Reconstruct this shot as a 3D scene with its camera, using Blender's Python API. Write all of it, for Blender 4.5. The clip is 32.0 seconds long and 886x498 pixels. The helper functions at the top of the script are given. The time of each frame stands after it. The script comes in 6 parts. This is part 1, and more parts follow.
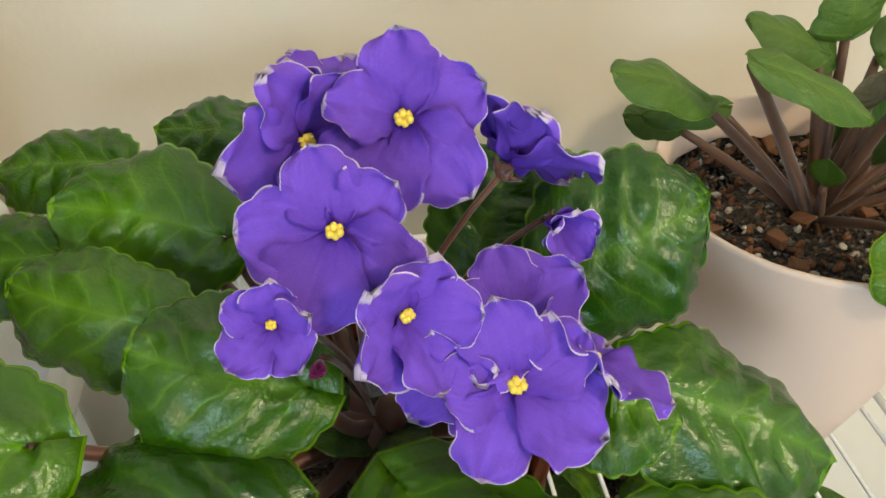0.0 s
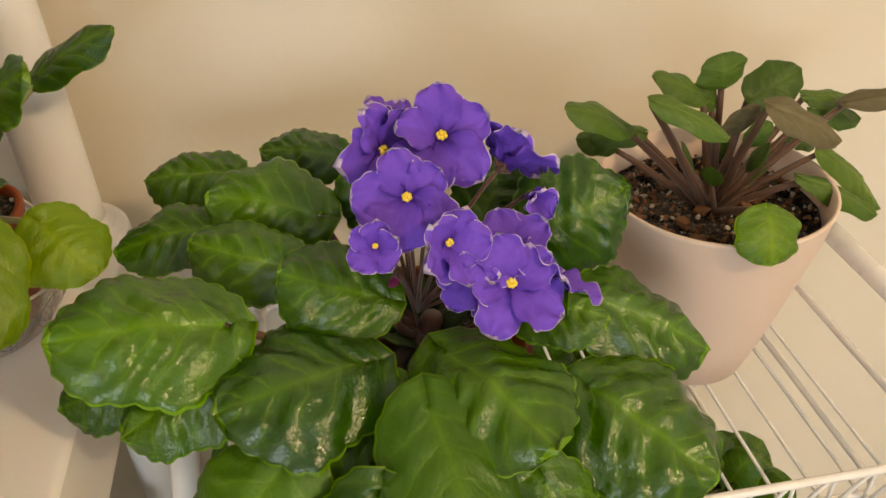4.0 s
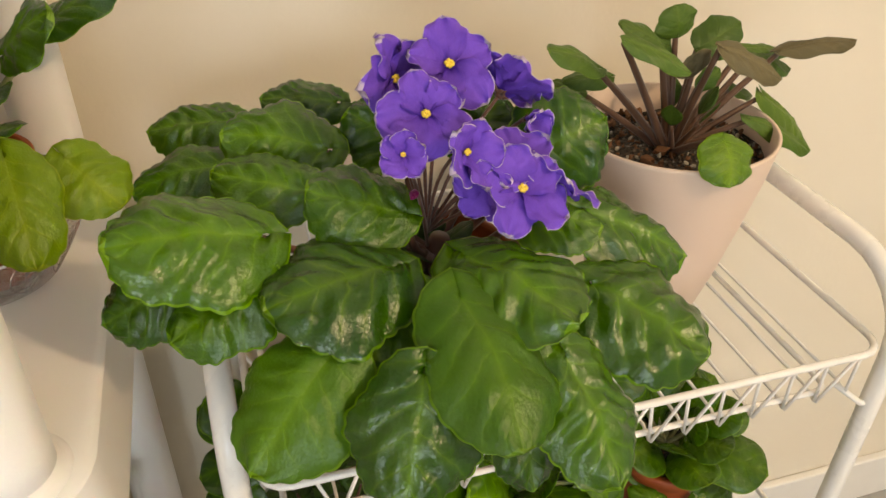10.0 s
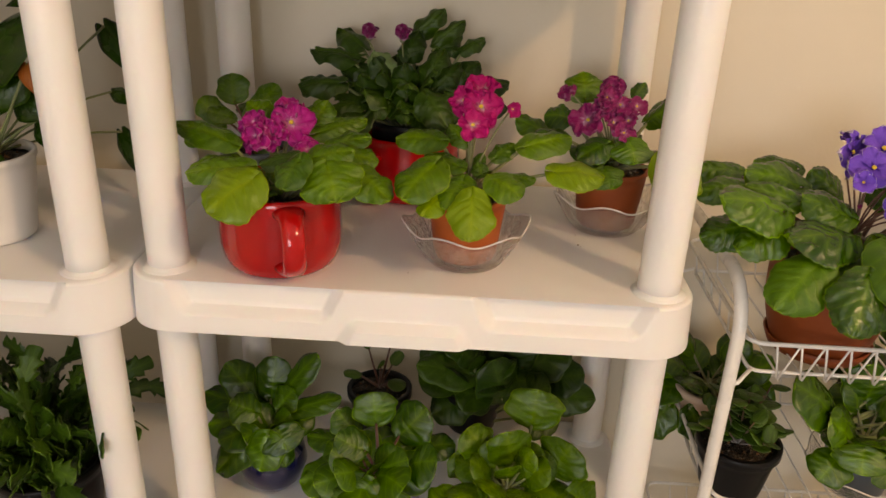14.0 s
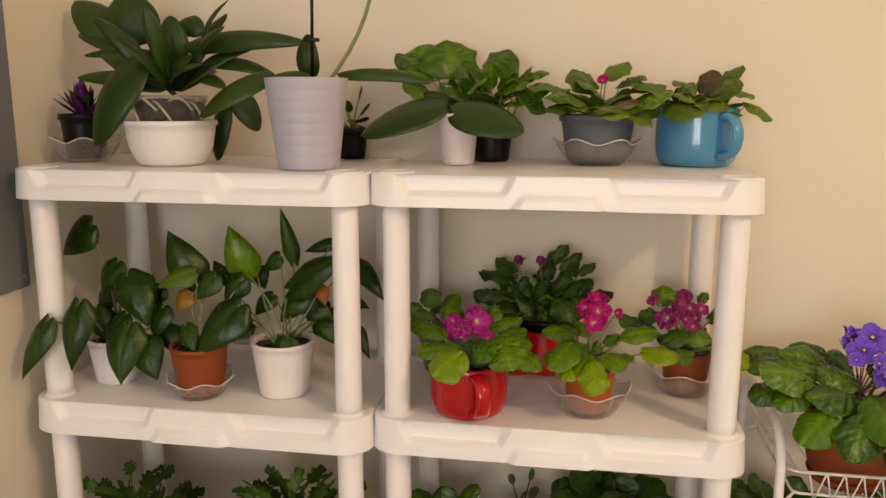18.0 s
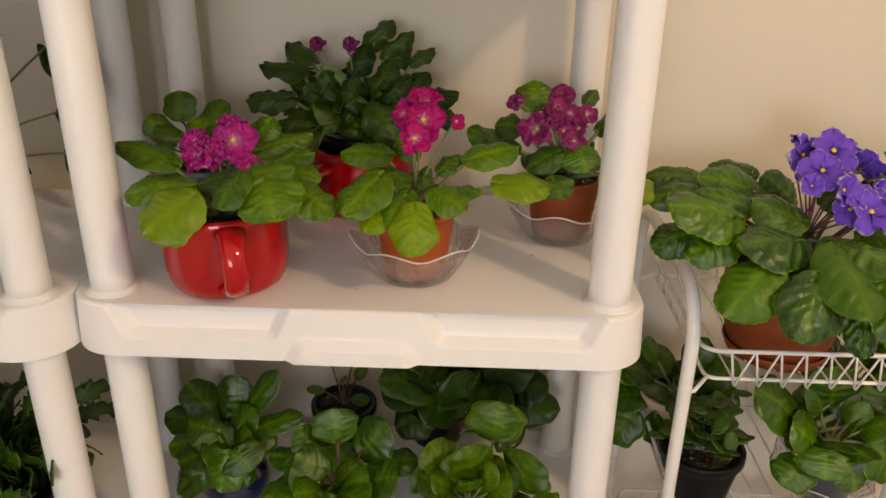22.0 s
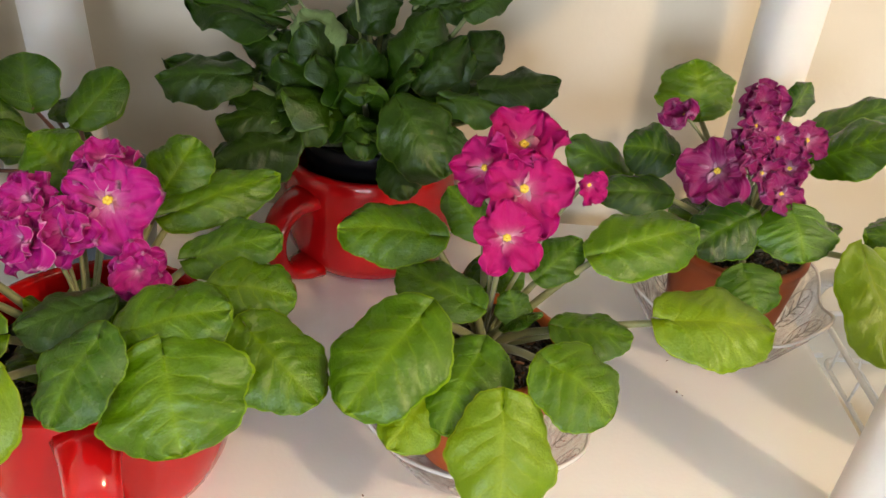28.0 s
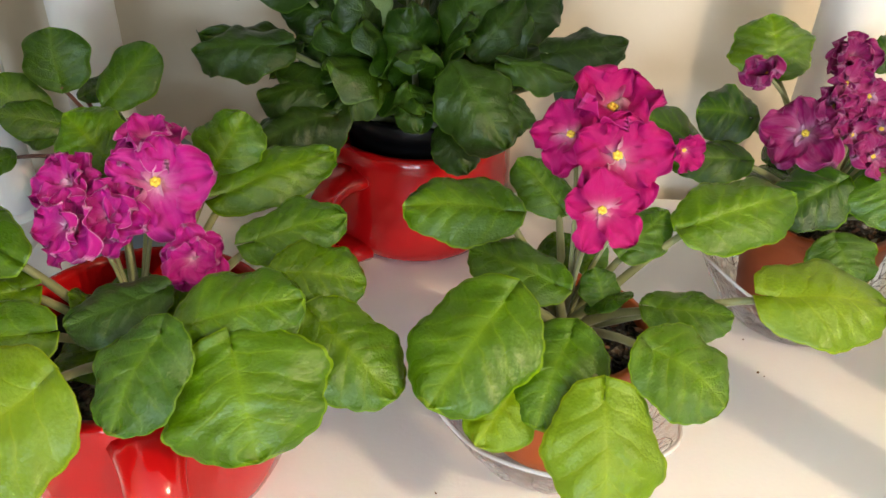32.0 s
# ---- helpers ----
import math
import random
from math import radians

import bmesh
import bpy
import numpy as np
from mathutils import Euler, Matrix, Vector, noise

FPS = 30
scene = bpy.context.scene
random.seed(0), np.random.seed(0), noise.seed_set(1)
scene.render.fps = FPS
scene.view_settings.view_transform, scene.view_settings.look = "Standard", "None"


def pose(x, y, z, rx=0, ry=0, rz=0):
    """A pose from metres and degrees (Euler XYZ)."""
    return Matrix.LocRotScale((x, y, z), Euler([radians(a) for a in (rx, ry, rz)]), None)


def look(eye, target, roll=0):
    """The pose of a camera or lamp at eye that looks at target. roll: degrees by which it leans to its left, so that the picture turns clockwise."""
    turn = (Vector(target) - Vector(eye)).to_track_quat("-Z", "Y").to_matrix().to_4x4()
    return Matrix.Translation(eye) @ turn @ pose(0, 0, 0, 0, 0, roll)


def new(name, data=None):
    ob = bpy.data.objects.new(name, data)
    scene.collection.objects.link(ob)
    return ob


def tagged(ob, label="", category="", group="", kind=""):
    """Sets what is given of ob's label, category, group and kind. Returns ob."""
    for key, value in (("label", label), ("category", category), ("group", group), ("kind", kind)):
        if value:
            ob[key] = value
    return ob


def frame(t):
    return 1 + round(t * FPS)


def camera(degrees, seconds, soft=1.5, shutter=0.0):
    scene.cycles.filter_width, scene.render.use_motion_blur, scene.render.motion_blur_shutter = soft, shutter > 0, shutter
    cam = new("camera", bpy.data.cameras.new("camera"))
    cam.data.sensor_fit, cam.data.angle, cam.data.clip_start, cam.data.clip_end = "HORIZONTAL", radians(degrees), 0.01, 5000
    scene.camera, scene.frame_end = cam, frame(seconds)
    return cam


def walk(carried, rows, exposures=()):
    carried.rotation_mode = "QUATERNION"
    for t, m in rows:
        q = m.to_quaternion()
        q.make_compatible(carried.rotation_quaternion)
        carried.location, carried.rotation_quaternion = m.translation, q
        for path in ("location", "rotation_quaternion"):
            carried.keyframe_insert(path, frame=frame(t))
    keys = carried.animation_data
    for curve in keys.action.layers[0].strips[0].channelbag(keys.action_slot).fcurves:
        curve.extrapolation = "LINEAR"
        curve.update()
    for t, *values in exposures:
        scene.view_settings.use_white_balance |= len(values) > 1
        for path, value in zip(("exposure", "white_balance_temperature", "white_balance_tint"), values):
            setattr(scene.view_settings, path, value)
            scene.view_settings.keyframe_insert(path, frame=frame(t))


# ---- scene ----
cam = camera(59.2, 32.0)
PATH = [
    (0, (0.788, -0.058, 1.067), (0.989, 1.473, -0.204), -1.9),
    (0.5, (0.798, -0.058, 1.062), (0.963, 1.468, -0.22), -2.9),
    (1, (0.781, -0.057, 1.057), (0.926, 1.46, -0.238), -3.0),
    (1.5, (0.79, -0.052, 1.067), (0.923, 1.461, -0.234), -3.0),
    (2, (0.795, -0.057, 1.069), (0.931, 1.462, -0.224), -2.7),
    (2.5, (0.787, -0.099, 1.093), (0.946, 1.435, -0.181), -2.3),
    (4.5, (0.74, -0.238, 1.137), (1.028, 1.381, -0.001), -1.2),
    (5, (0.74, -0.286, 1.138), (1.029, 1.356, 0.033), -1.4),
    (5.5, (0.741, -0.317, 1.136), (1.036, 1.333, 0.044), -1.7),
    (6, (0.744, -0.305, 1.118), (1.073, 1.335, 0.022), -2.0),
    (6.5, (0.735, -0.247, 1.102), (1.117, 1.367, -0.016), -2.1),
    (7, (0.72, -0.197, 1.093), (1.142, 1.389, -0.051), -2.4),
    (7.5, (0.707, -0.168, 1.087), (1.178, 1.385, -0.083), -2.4),
    (8, (0.695, -0.157, 1.088), (1.209, 1.371, -0.095), -2.0),
    (8.5, (0.687, -0.163, 1.088), (1.223, 1.358, -0.095), -1.5),
    (9, (0.683, -0.179, 1.088), (1.218, 1.349, -0.087), -0.7),
    (9.5, (0.692, -0.212, 1.096), (1.199, 1.342, -0.056), -0.2),
    (10, (0.679, -0.252, 1.11), (1.169, 1.324, -0.018), 0.8),
    (10.5, (0.666, -0.282, 1.118), (1.118, 1.323, 0.014), 1.4),
    (11, (0.638, -0.312, 1.121), (1.041, 1.328, 0.05), 1.6),
    (11.5, (0.597, -0.348, 1.132), (0.949, 1.32, 0.085), 2.0),
    (12, (0.481, -0.393, 1.139), (0.807, 1.305, 0.134), 3.1),
    (12.5, (0.394, -0.456, 1.147), (0.626, 1.277, 0.177), 2.9),
    (13, (0.356, -0.507, 1.172), (0.442, 1.255, 0.23), 1.9),
    (13.5, (0.355, -0.604, 1.177), (0.36, 1.194, 0.301), 2.0),
    (15.5, (0.367, -0.982, 1.22), (0.053, 0.868, 0.528), 1.6),
    (16, (0.29, -1.054, 1.235), (-0.073, 0.804, 0.589), 1.0),
    (16.5, (0.235, -1.114, 1.263), (-0.157, 0.756, 0.674), 0.5),
    (17, (0.222, -1.151, 1.305), (-0.184, 0.746, 0.822), 0.1),
    (17.5, (0.268, -1.173, 1.32), (-0.116, 0.749, 0.921), -0.0),
    (18, (0.313, -1.182, 1.331), (-0.011, 0.755, 0.956), 0.1),
    (18.5, (0.34, -1.176, 1.311), (0.12, 0.775, 0.933), 0.6),
    (19, (0.34, -1.153, 1.293), (0.185, 0.794, 0.865), 0.6),
    (19.5, (0.319, -1.117, 1.273), (0.221, 0.815, 0.765), 0.5),
    (20, (0.313, -1.061, 1.233), (0.257, 0.85, 0.646), 0.5),
    (20.5, (0.383, -0.959, 1.209), (0.334, 0.924, 0.537), 0.7),
    (21, (0.443, -0.876, 1.193), (0.398, 0.986, 0.464), 0.8),
    (21.5, (0.471, -0.81, 1.18), (0.378, 1.033, 0.409), 0.5),
    (22, (0.405, -0.694, 1.189), (0.349, 1.136, 0.384), 0.9),
    (22.5, (0.342, -0.587, 1.186), (0.294, 1.237, 0.365), 1.3),
    (23, (0.318, -0.501, 1.178), (0.267, 1.307, 0.324), 1.6),
    (23.5, (0.342, -0.388, 1.181), (0.234, 1.381, 0.253), 1.5),
    (24, (0.35, -0.308, 1.181), (0.16, 1.39, 0.141), 0.6),
    (24.5, (0.311, -0.257, 1.146), (0.179, 1.469, 0.145), 1.5),
    (26.5, (0.304, -0.254, 1.165), (0.276, 1.421, 0.072), 3.1),
    (27, (0.319, -0.248, 1.163), (0.303, 1.427, 0.071), 3.7),
    (27.5, (0.317, -0.241, 1.163), (0.316, 1.439, 0.077), 4.2),
    (28, (0.322, -0.233, 1.159), (0.333, 1.446, 0.072), 4.2),
    (28.5, (0.343, -0.216, 1.162), (0.384, 1.465, 0.079), 4.4),
    (29, (0.349, -0.211, 1.157), (0.404, 1.464, 0.067), 4.1),
    (29.5, (0.339, -0.22, 1.159), (0.4, 1.449, 0.059), 3.7),
    (30, (0.336, -0.227, 1.16), (0.379, 1.437, 0.052), 3.3),
    (30.5, (0.325, -0.231, 1.155), (0.337, 1.429, 0.039), 3.0),
    (31, (0.309, -0.23, 1.152), (0.296, 1.423, 0.026), 2.7),
    (31.5, (0.292, -0.227, 1.147), (0.268, 1.424, 0.018), 2.3),
    (32, (0.29, -0.207, 1.138), (0.282, 1.444, 0.01), 2.3),
]
EXPOSURES = [(0.0, 0.12, 6100, 5), (2.5, 0.12, 6100, 5), (4.5, -0.28, 7950, 18), (6.0, -0.3, 7900, 18), (8.0, 0.08, 7050, 12), (9.0, 0.08, 7050, 12), (10.0, -0.1, 7450, 15), (11.0, -0.45, 7650, 17), (13.0, -0.42, 8350, 22), (16.0, -0.38, 8800, 25), (17.0, -0.43, 8700, 25), (20.0, -0.47, 8250, 21), (22.0, -0.43, 7800, 22), (23.0, -0.31, 7600, 22), (24.0, 0.1, 7050, 17), (26.5, 0.45, 6850, 15), (30.0, 0.47, 6650, 14), (32.0, 0.66, 6600, 12)]
walk(cam, [(t, look(eye, target, roll)) for t, eye, target, roll in PATH], EXPOSURES)


# ---- light and world ----
world = bpy.data.worlds.new("world")
scene.world = world
world.use_nodes = True
wn = world.node_tree.nodes
wn["Background"].inputs[0].default_value = (0.8, 0.72, 0.6, 1)
wn["Background"].inputs[1].default_value = 0.01


LAMP = (2.08, -1.58, 2.52)
bulb = bpy.data.lights.new("ceiling_bulb", "POINT")
bulb.shadow_soft_size, bulb.energy, bulb.color = 0.08, 98, (1.0, 0.76, 0.46)
new("ceiling_bulb", bulb).location = LAMP


# Unseen cool fill lamp, added to lift the shaded shelf backs; no window known.
FILL_POS = (0.0, -3.46, 1.35)
# sky: the area lamp of this made-up fill
sky = bpy.data.lights.new("cool_fill_light", "AREA")
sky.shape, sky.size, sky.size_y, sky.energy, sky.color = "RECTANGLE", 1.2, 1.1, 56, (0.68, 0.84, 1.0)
new("cool_fill_light", sky).matrix_basis = look(FILL_POS, (FILL_POS[0], 0.0, FILL_POS[2]))


# ---- materials ----
def mat(name, colour, rough=0.5, metal=0.0, vary=0.12, scale=40.0, bump=0.0, bscale=200.0, coat=0.0, sheen=0.0, trans=0.0, ior=1.45, rvar=0.08, sss=0.0):
    m = bpy.data.materials.new(name)
    m.use_nodes = True
    nt = m.node_tree
    n, l = nt.nodes, nt.links
    b = n["Principled BSDF"]
    tc = n.new("ShaderNodeTexCoord")
    no = n.new("ShaderNodeTexNoise")
    no.inputs["Scale"].default_value = scale
    no.inputs["Detail"].default_value = 5
    l.new(tc.outputs["Object"], no.inputs["Vector"])
    hs = n.new("ShaderNodeHueSaturation")
    hs.inputs["Color"].default_value = (*colour, 1)
    mr = n.new("ShaderNodeMapRange")
    mr.inputs["To Min"].default_value, mr.inputs["To Max"].default_value = 1 - vary, 1 + vary
    l.new(no.outputs["Fac"], mr.inputs["Value"])
    l.new(mr.outputs["Result"], hs.inputs["Value"])
    l.new(hs.outputs["Color"], b.inputs["Base Color"])
    rr = n.new("ShaderNodeMapRange")
    rr.inputs["To Min"].default_value, rr.inputs["To Max"].default_value = max(0.02, rough - rvar), min(1, rough + rvar)
    l.new(no.outputs["Fac"], rr.inputs["Value"])
    l.new(rr.outputs["Result"], b.inputs["Roughness"])
    b.inputs["Metallic"].default_value = metal
    b.inputs["Coat Weight"].default_value = coat
    b.inputs["Coat Roughness"].default_value = 0.08
    b.inputs["Sheen Weight"].default_value = sheen
    b.inputs["Transmission Weight"].default_value = trans
    b.inputs["IOR"].default_value = ior
    if sss:
        b.inputs["Subsurface Weight"].default_value = sss
        b.inputs["Subsurface Scale"].default_value = 0.004
    if bump:
        n2 = n.new("ShaderNodeTexNoise")
        n2.inputs["Scale"].default_value = bscale
        n2.inputs["Detail"].default_value = 6
        l.new(tc.outputs["Object"], n2.inputs["Vector"])
        bp = n.new("ShaderNodeBump")
        bp.inputs["Strength"].default_value = bump
        bp.inputs["Distance"].default_value = 0.002
        l.new(n2.outputs["Fac"], bp.inputs["Height"])
        l.new(bp.outputs["Normal"], b.inputs["Normal"])
    return m


def math_node(nt, op, a, b=0.0, c=0.0):
    nd = nt.nodes.new("ShaderNodeMath")
    nd.operation = op
    for i, v in enumerate((a, b, c)):
        if isinstance(v, (int, float)):
            nd.inputs[i].default_value = v
        else:
            nt.links.new(v, nd.inputs[i])
    return nd.outputs[0]


def leaf_mat(name, dark, light, rough=0.42, veins=5.0, slope=1.6, amount=0.55, coat=0.05, sheen=0.0, gloss=0.36):
    """Green blade: paler veins on the blade's own coordinates, mottling, a little translucency."""
    m = bpy.data.materials.new(name)
    m.use_nodes = True
    nt = m.node_tree
    n, l = nt.nodes, nt.links
    b = n["Principled BSDF"]
    uv = n.new("ShaderNodeUVMap")
    sp = n.new("ShaderNodeSeparateXYZ")
    l.new(uv.outputs["UV"], sp.inputs[0])
    tc = n.new("ShaderNodeTexCoord")
    no = n.new("ShaderNodeTexNoise")
    no.inputs["Scale"].default_value, no.inputs["Detail"].default_value = 3.2, 2
    l.new(tc.outputs["Object"], no.inputs["Vector"])
    wob = math_node(nt, "MULTIPLY_ADD", no.outputs["Fac"], 0.9, -0.45)
    av = math_node(nt, "ABSOLUTE", math_node(nt, "MULTIPLY_ADD", sp.outputs["X"], 2.0, -1.0))
    ph = math_node(nt, "ADD", math_node(nt, "SUBTRACT", math_node(nt, "MULTIPLY", sp.outputs["Y"], veins), math_node(nt, "MULTIPLY", av, slope)), wob)
    tri = math_node(nt, "ABSOLUTE", math_node(nt, "SUBTRACT", math_node(nt, "FRACT", ph), 0.5))
    ridge = math_node(nt, "MULTIPLY", tri, 2.0)
    fade = math_node(nt, "SUBTRACT", 1.0, math_node(nt, "MULTIPLY", av, 0.8))
    thin = math_node(nt, "MULTIPLY", math_node(nt, "POWER", ridge, 9.0), fade)
    halo = math_node(nt, "MULTIPLY", math_node(nt, "POWER", ridge, 2.2), fade)
    core = math_node(nt, "SUBTRACT", 1.0, av)
    mid = math_node(nt, "POWER", core, 14.0)
    halo = math_node(nt, "MAXIMUM", halo, math_node(nt, "POWER", core, 4.0))
    vein = math_node(nt, "MAXIMUM", thin, mid)
    tone = math_node(nt, "ADD", math_node(nt, "MULTIPLY", vein, 0.4), math_node(nt, "MULTIPLY", halo, 0.38))
    rim = math_node(nt, "GREATER_THAN", math_node(nt, "MAXIMUM", av, sp.outputs["Y"]), 0.968)
    tone = math_node(nt, "ADD", tone, math_node(nt, "MULTIPLY", rim, 1.1))
    oi = n.new("ShaderNodeObjectInfo")
    n2 = n.new("ShaderNodeTexNoise")
    n2.inputs["Scale"].default_value, n2.inputs["Detail"].default_value = 2.2, 3
    l.new(tc.outputs["Object"], n2.inputs["Vector"])
    blotch = math_node(nt, "MULTIPLY_ADD", n2.outputs["Fac"], 0.9, -0.25)
    fac = math_node(nt, "ADD", math_node(nt, "MULTIPLY", tone, amount), math_node(nt, "MULTIPLY", blotch, 0.4))
    fac = math_node(nt, "ADD", fac, math_node(nt, "MULTIPLY_ADD", oi.outputs["Random"], 0.16, -0.08))
    mx = n.new("ShaderNodeMix")
    mx.data_type = "RGBA"
    mx.clamp_factor = True
    l.new(fac, mx.inputs[0])
    mx.inputs[6].default_value, mx.inputs[7].default_value = (*dark, 1), (*light, 1)
    hs = n.new("ShaderNodeHueSaturation")
    l.new(mx.outputs[2], hs.inputs["Color"])
    l.new(math_node(nt, "MULTIPLY_ADD", oi.outputs["Random"], 0.22, 0.89), hs.inputs["Value"])
    l.new(hs.outputs["Color"], b.inputs["Base Color"])
    l.new(math_node(nt, "MULTIPLY_ADD", no.outputs["Fac"], 0.22, rough - 0.11), b.inputs["Roughness"])
    b.inputs["Sheen Weight"].default_value = sheen
    b.inputs["Sheen Roughness"].default_value = 0.4
    b.inputs["Specular IOR Level"].default_value = gloss
    b.inputs["Coat Weight"].default_value = coat
    b.inputs["Coat Roughness"].default_value = 0.2
    n3 = n.new("ShaderNodeTexVoronoi")
    n3.inputs["Scale"].default_value = 34
    l.new(tc.outputs["Object"], n3.inputs["Vector"])
    n4 = n.new("ShaderNodeTexNoise")
    n4.inputs["Scale"].default_value, n4.inputs["Detail"].default_value = 110, 3
    l.new(tc.outputs["Object"], n4.inputs["Vector"])
    h = math_node(nt, "SUBTRACT", math_node(nt, "MULTIPLY", n4.outputs["Fac"], 0.11), math_node(nt, "MULTIPLY", n3.outputs["Distance"], 0.16))
    h = math_node(nt, "SUBTRACT", h, math_node(nt, "ADD", math_node(nt, "MULTIPLY", vein, 0.12), math_node(nt, "MULTIPLY", halo, 0.16)))
    bp = n.new("ShaderNodeBump")
    bp.inputs["Strength"].default_value, bp.inputs["Distance"].default_value = 0.75, 0.0018
    l.new(h, bp.inputs["Height"])
    l.new(bp.outputs["Normal"], b.inputs["Normal"])
    tl = n.new("ShaderNodeBsdfTranslucent")
    l.new(hs.outputs["Color"], tl.inputs["Color"])
    ms = n.new("ShaderNodeMixShader")
    ms.inputs[0].default_value = 0.09
    l.new(b.outputs[0], ms.inputs[1])
    l.new(tl.outputs[0], ms.inputs[2])
    l.new(ms.outputs[0], n["Material Output"].inputs["Surface"])
    return m


def petal_mat(name, body, edge, throat, rim=0.93, tr=0.1, deep=3.0, streak=0.0):
    """Petal: deep throat, body colour with fine streaks, pale frayed rim."""
    m = bpy.data.materials.new(name)
    m.use_nodes = True
    nt = m.node_tree
    n, l = nt.nodes, nt.links
    b = n["Principled BSDF"]
    uv = n.new("ShaderNodeUVMap")
    sp = n.new("ShaderNodeSeparateXYZ")
    l.new(uv.outputs["UV"], sp.inputs[0])
    tc = n.new("ShaderNodeTexCoord")
    no = n.new("ShaderNodeTexNoise")
    no.inputs["Scale"].default_value, no.inputs["Detail"].default_value = 260, 4
    l.new(tc.outputs["Object"], no.inputs["Vector"])
    av = math_node(nt, "ABSOLUTE", math_node(nt, "MULTIPLY_ADD", sp.outputs["X"], 2.0, -1.0))
    far = math_node(nt, "MAXIMUM", math_node(nt, "MULTIPLY", av, math_node(nt, "GREATER_THAN", sp.outputs["Y"], 0.6)), sp.outputs["Y"])
    fr = math_node(nt, "MULTIPLY_ADD", no.outputs["Fac"], 0.1, -0.05)
    e = math_node(nt, "GREATER_THAN", math_node(nt, "ADD", far, fr), rim)
    m1 = n.new("ShaderNodeMix")
    m1.data_type = "RGBA"
    mp = n.new("ShaderNodeMapping")
    mp.inputs["Scale"].default_value = (9.0, 1.3, 1.0)
    l.new(uv.outputs["UV"], mp.inputs["Vector"])
    ns = n.new("ShaderNodeTexNoise")
    ns.inputs["Scale"].default_value, ns.inputs["Detail"].default_value = 1.6, 4
    l.new(mp.outputs["Vector"], ns.inputs["Vector"])
    lines = math_node(nt, "MULTIPLY", math_node(nt, "SUBTRACT", ns.outputs["Fac"], 0.42), streak)
    blend = math_node(nt, "ADD", math_node(nt, "POWER", math_node(nt, "SUBTRACT", 1.0, sp.outputs["Y"]), deep), lines)
    blend.node.use_clamp = True
    l.new(blend, m1.inputs[0])
    m1.inputs[6].default_value, m1.inputs[7].default_value = (*body, 1), (*throat, 1)
    n2 = n.new("ShaderNodeTexNoise")
    n2.inputs["Scale"].default_value, n2.inputs["Detail"].default_value = 70, 4
    l.new(tc.outputs["Object"], n2.inputs["Vector"])
    hs = n.new("ShaderNodeHueSaturation")
    l.new(m1.outputs[2], hs.inputs["Color"])
    l.new(math_node(nt, "MULTIPLY_ADD", n2.outputs["Fac"], 0.6, 0.7), hs.inputs["Value"])
    m2 = n.new("ShaderNodeMix")
    m2.data_type = "RGBA"
    l.new(math_node(nt, "MULTIPLY", e, 0.85), m2.inputs[0])
    l.new(hs.outputs["Color"], m2.inputs[6])
    m2.inputs[7].default_value = (*edge, 1)
    l.new(m2.outputs[2], b.inputs["Base Color"])
    b.inputs["Roughness"].default_value = 0.5
    b.inputs["Specular IOR Level"].default_value = 0.2
    crease = n.new("ShaderNodeBump")
    crease.inputs["Strength"].default_value, crease.inputs["Distance"].default_value = 0.5, 0.0012
    l.new(math_node(nt, "ADD", ns.outputs["Fac"], math_node(nt, "MULTIPLY", no.outputs["Fac"], 0.3)), crease.inputs["Height"])
    l.new(crease.outputs["Normal"], b.inputs["Normal"])
    tl = n.new("ShaderNodeBsdfTranslucent")
    l.new(m2.outputs[2], tl.inputs["Color"])
    ms = n.new("ShaderNodeMixShader")
    ms.inputs[0].default_value = tr
    l.new(b.outputs[0], ms.inputs[1])
    l.new(tl.outputs[0], ms.inputs[2])
    l.new(ms.outputs[0], n["Material Output"].inputs["Surface"])
    return m


def soil_mat():
    m = bpy.data.materials.new("potting_soil")
    m.use_nodes = True
    nt = m.node_tree
    n, l = nt.nodes, nt.links
    b = n["Principled BSDF"]
    tc = n.new("ShaderNodeTexCoord")
    vo = n.new("ShaderNodeTexVoronoi")
    vo.inputs["Scale"].default_value = 420
    l.new(tc.outputs["Object"], vo.inputs["Vector"])
    cr = n.new("ShaderNodeValToRGB")
    e = cr.color_ramp.elements
    e[0].color, e[1].color = (0.01, 0.007, 0.005, 1), (0.04, 0.026, 0.017, 1)
    e[1].position = 0.62
    x = e.new(0.8)
    x.color = (0.09, 0.045, 0.02, 1)
    y = e.new(0.93)
    y.color = (0.16, 0.15, 0.13, 1)
    sx = n.new("ShaderNodeSeparateXYZ")
    l.new(vo.outputs["Color"], sx.inputs[0])
    l.new(sx.outputs[0], cr.inputs[0])
    l.new(cr.outputs[0], b.inputs["Base Color"])
    b.inputs["Roughness"].default_value = 0.75
    bp = n.new("ShaderNodeBump")
    bp.inputs["Strength"].default_value, bp.inputs["Distance"].default_value = 1.0, 0.004
    l.new(vo.outputs["Distance"], bp.inputs["Height"])
    l.new(bp.outputs["Normal"], b.inputs["Normal"])
    return m


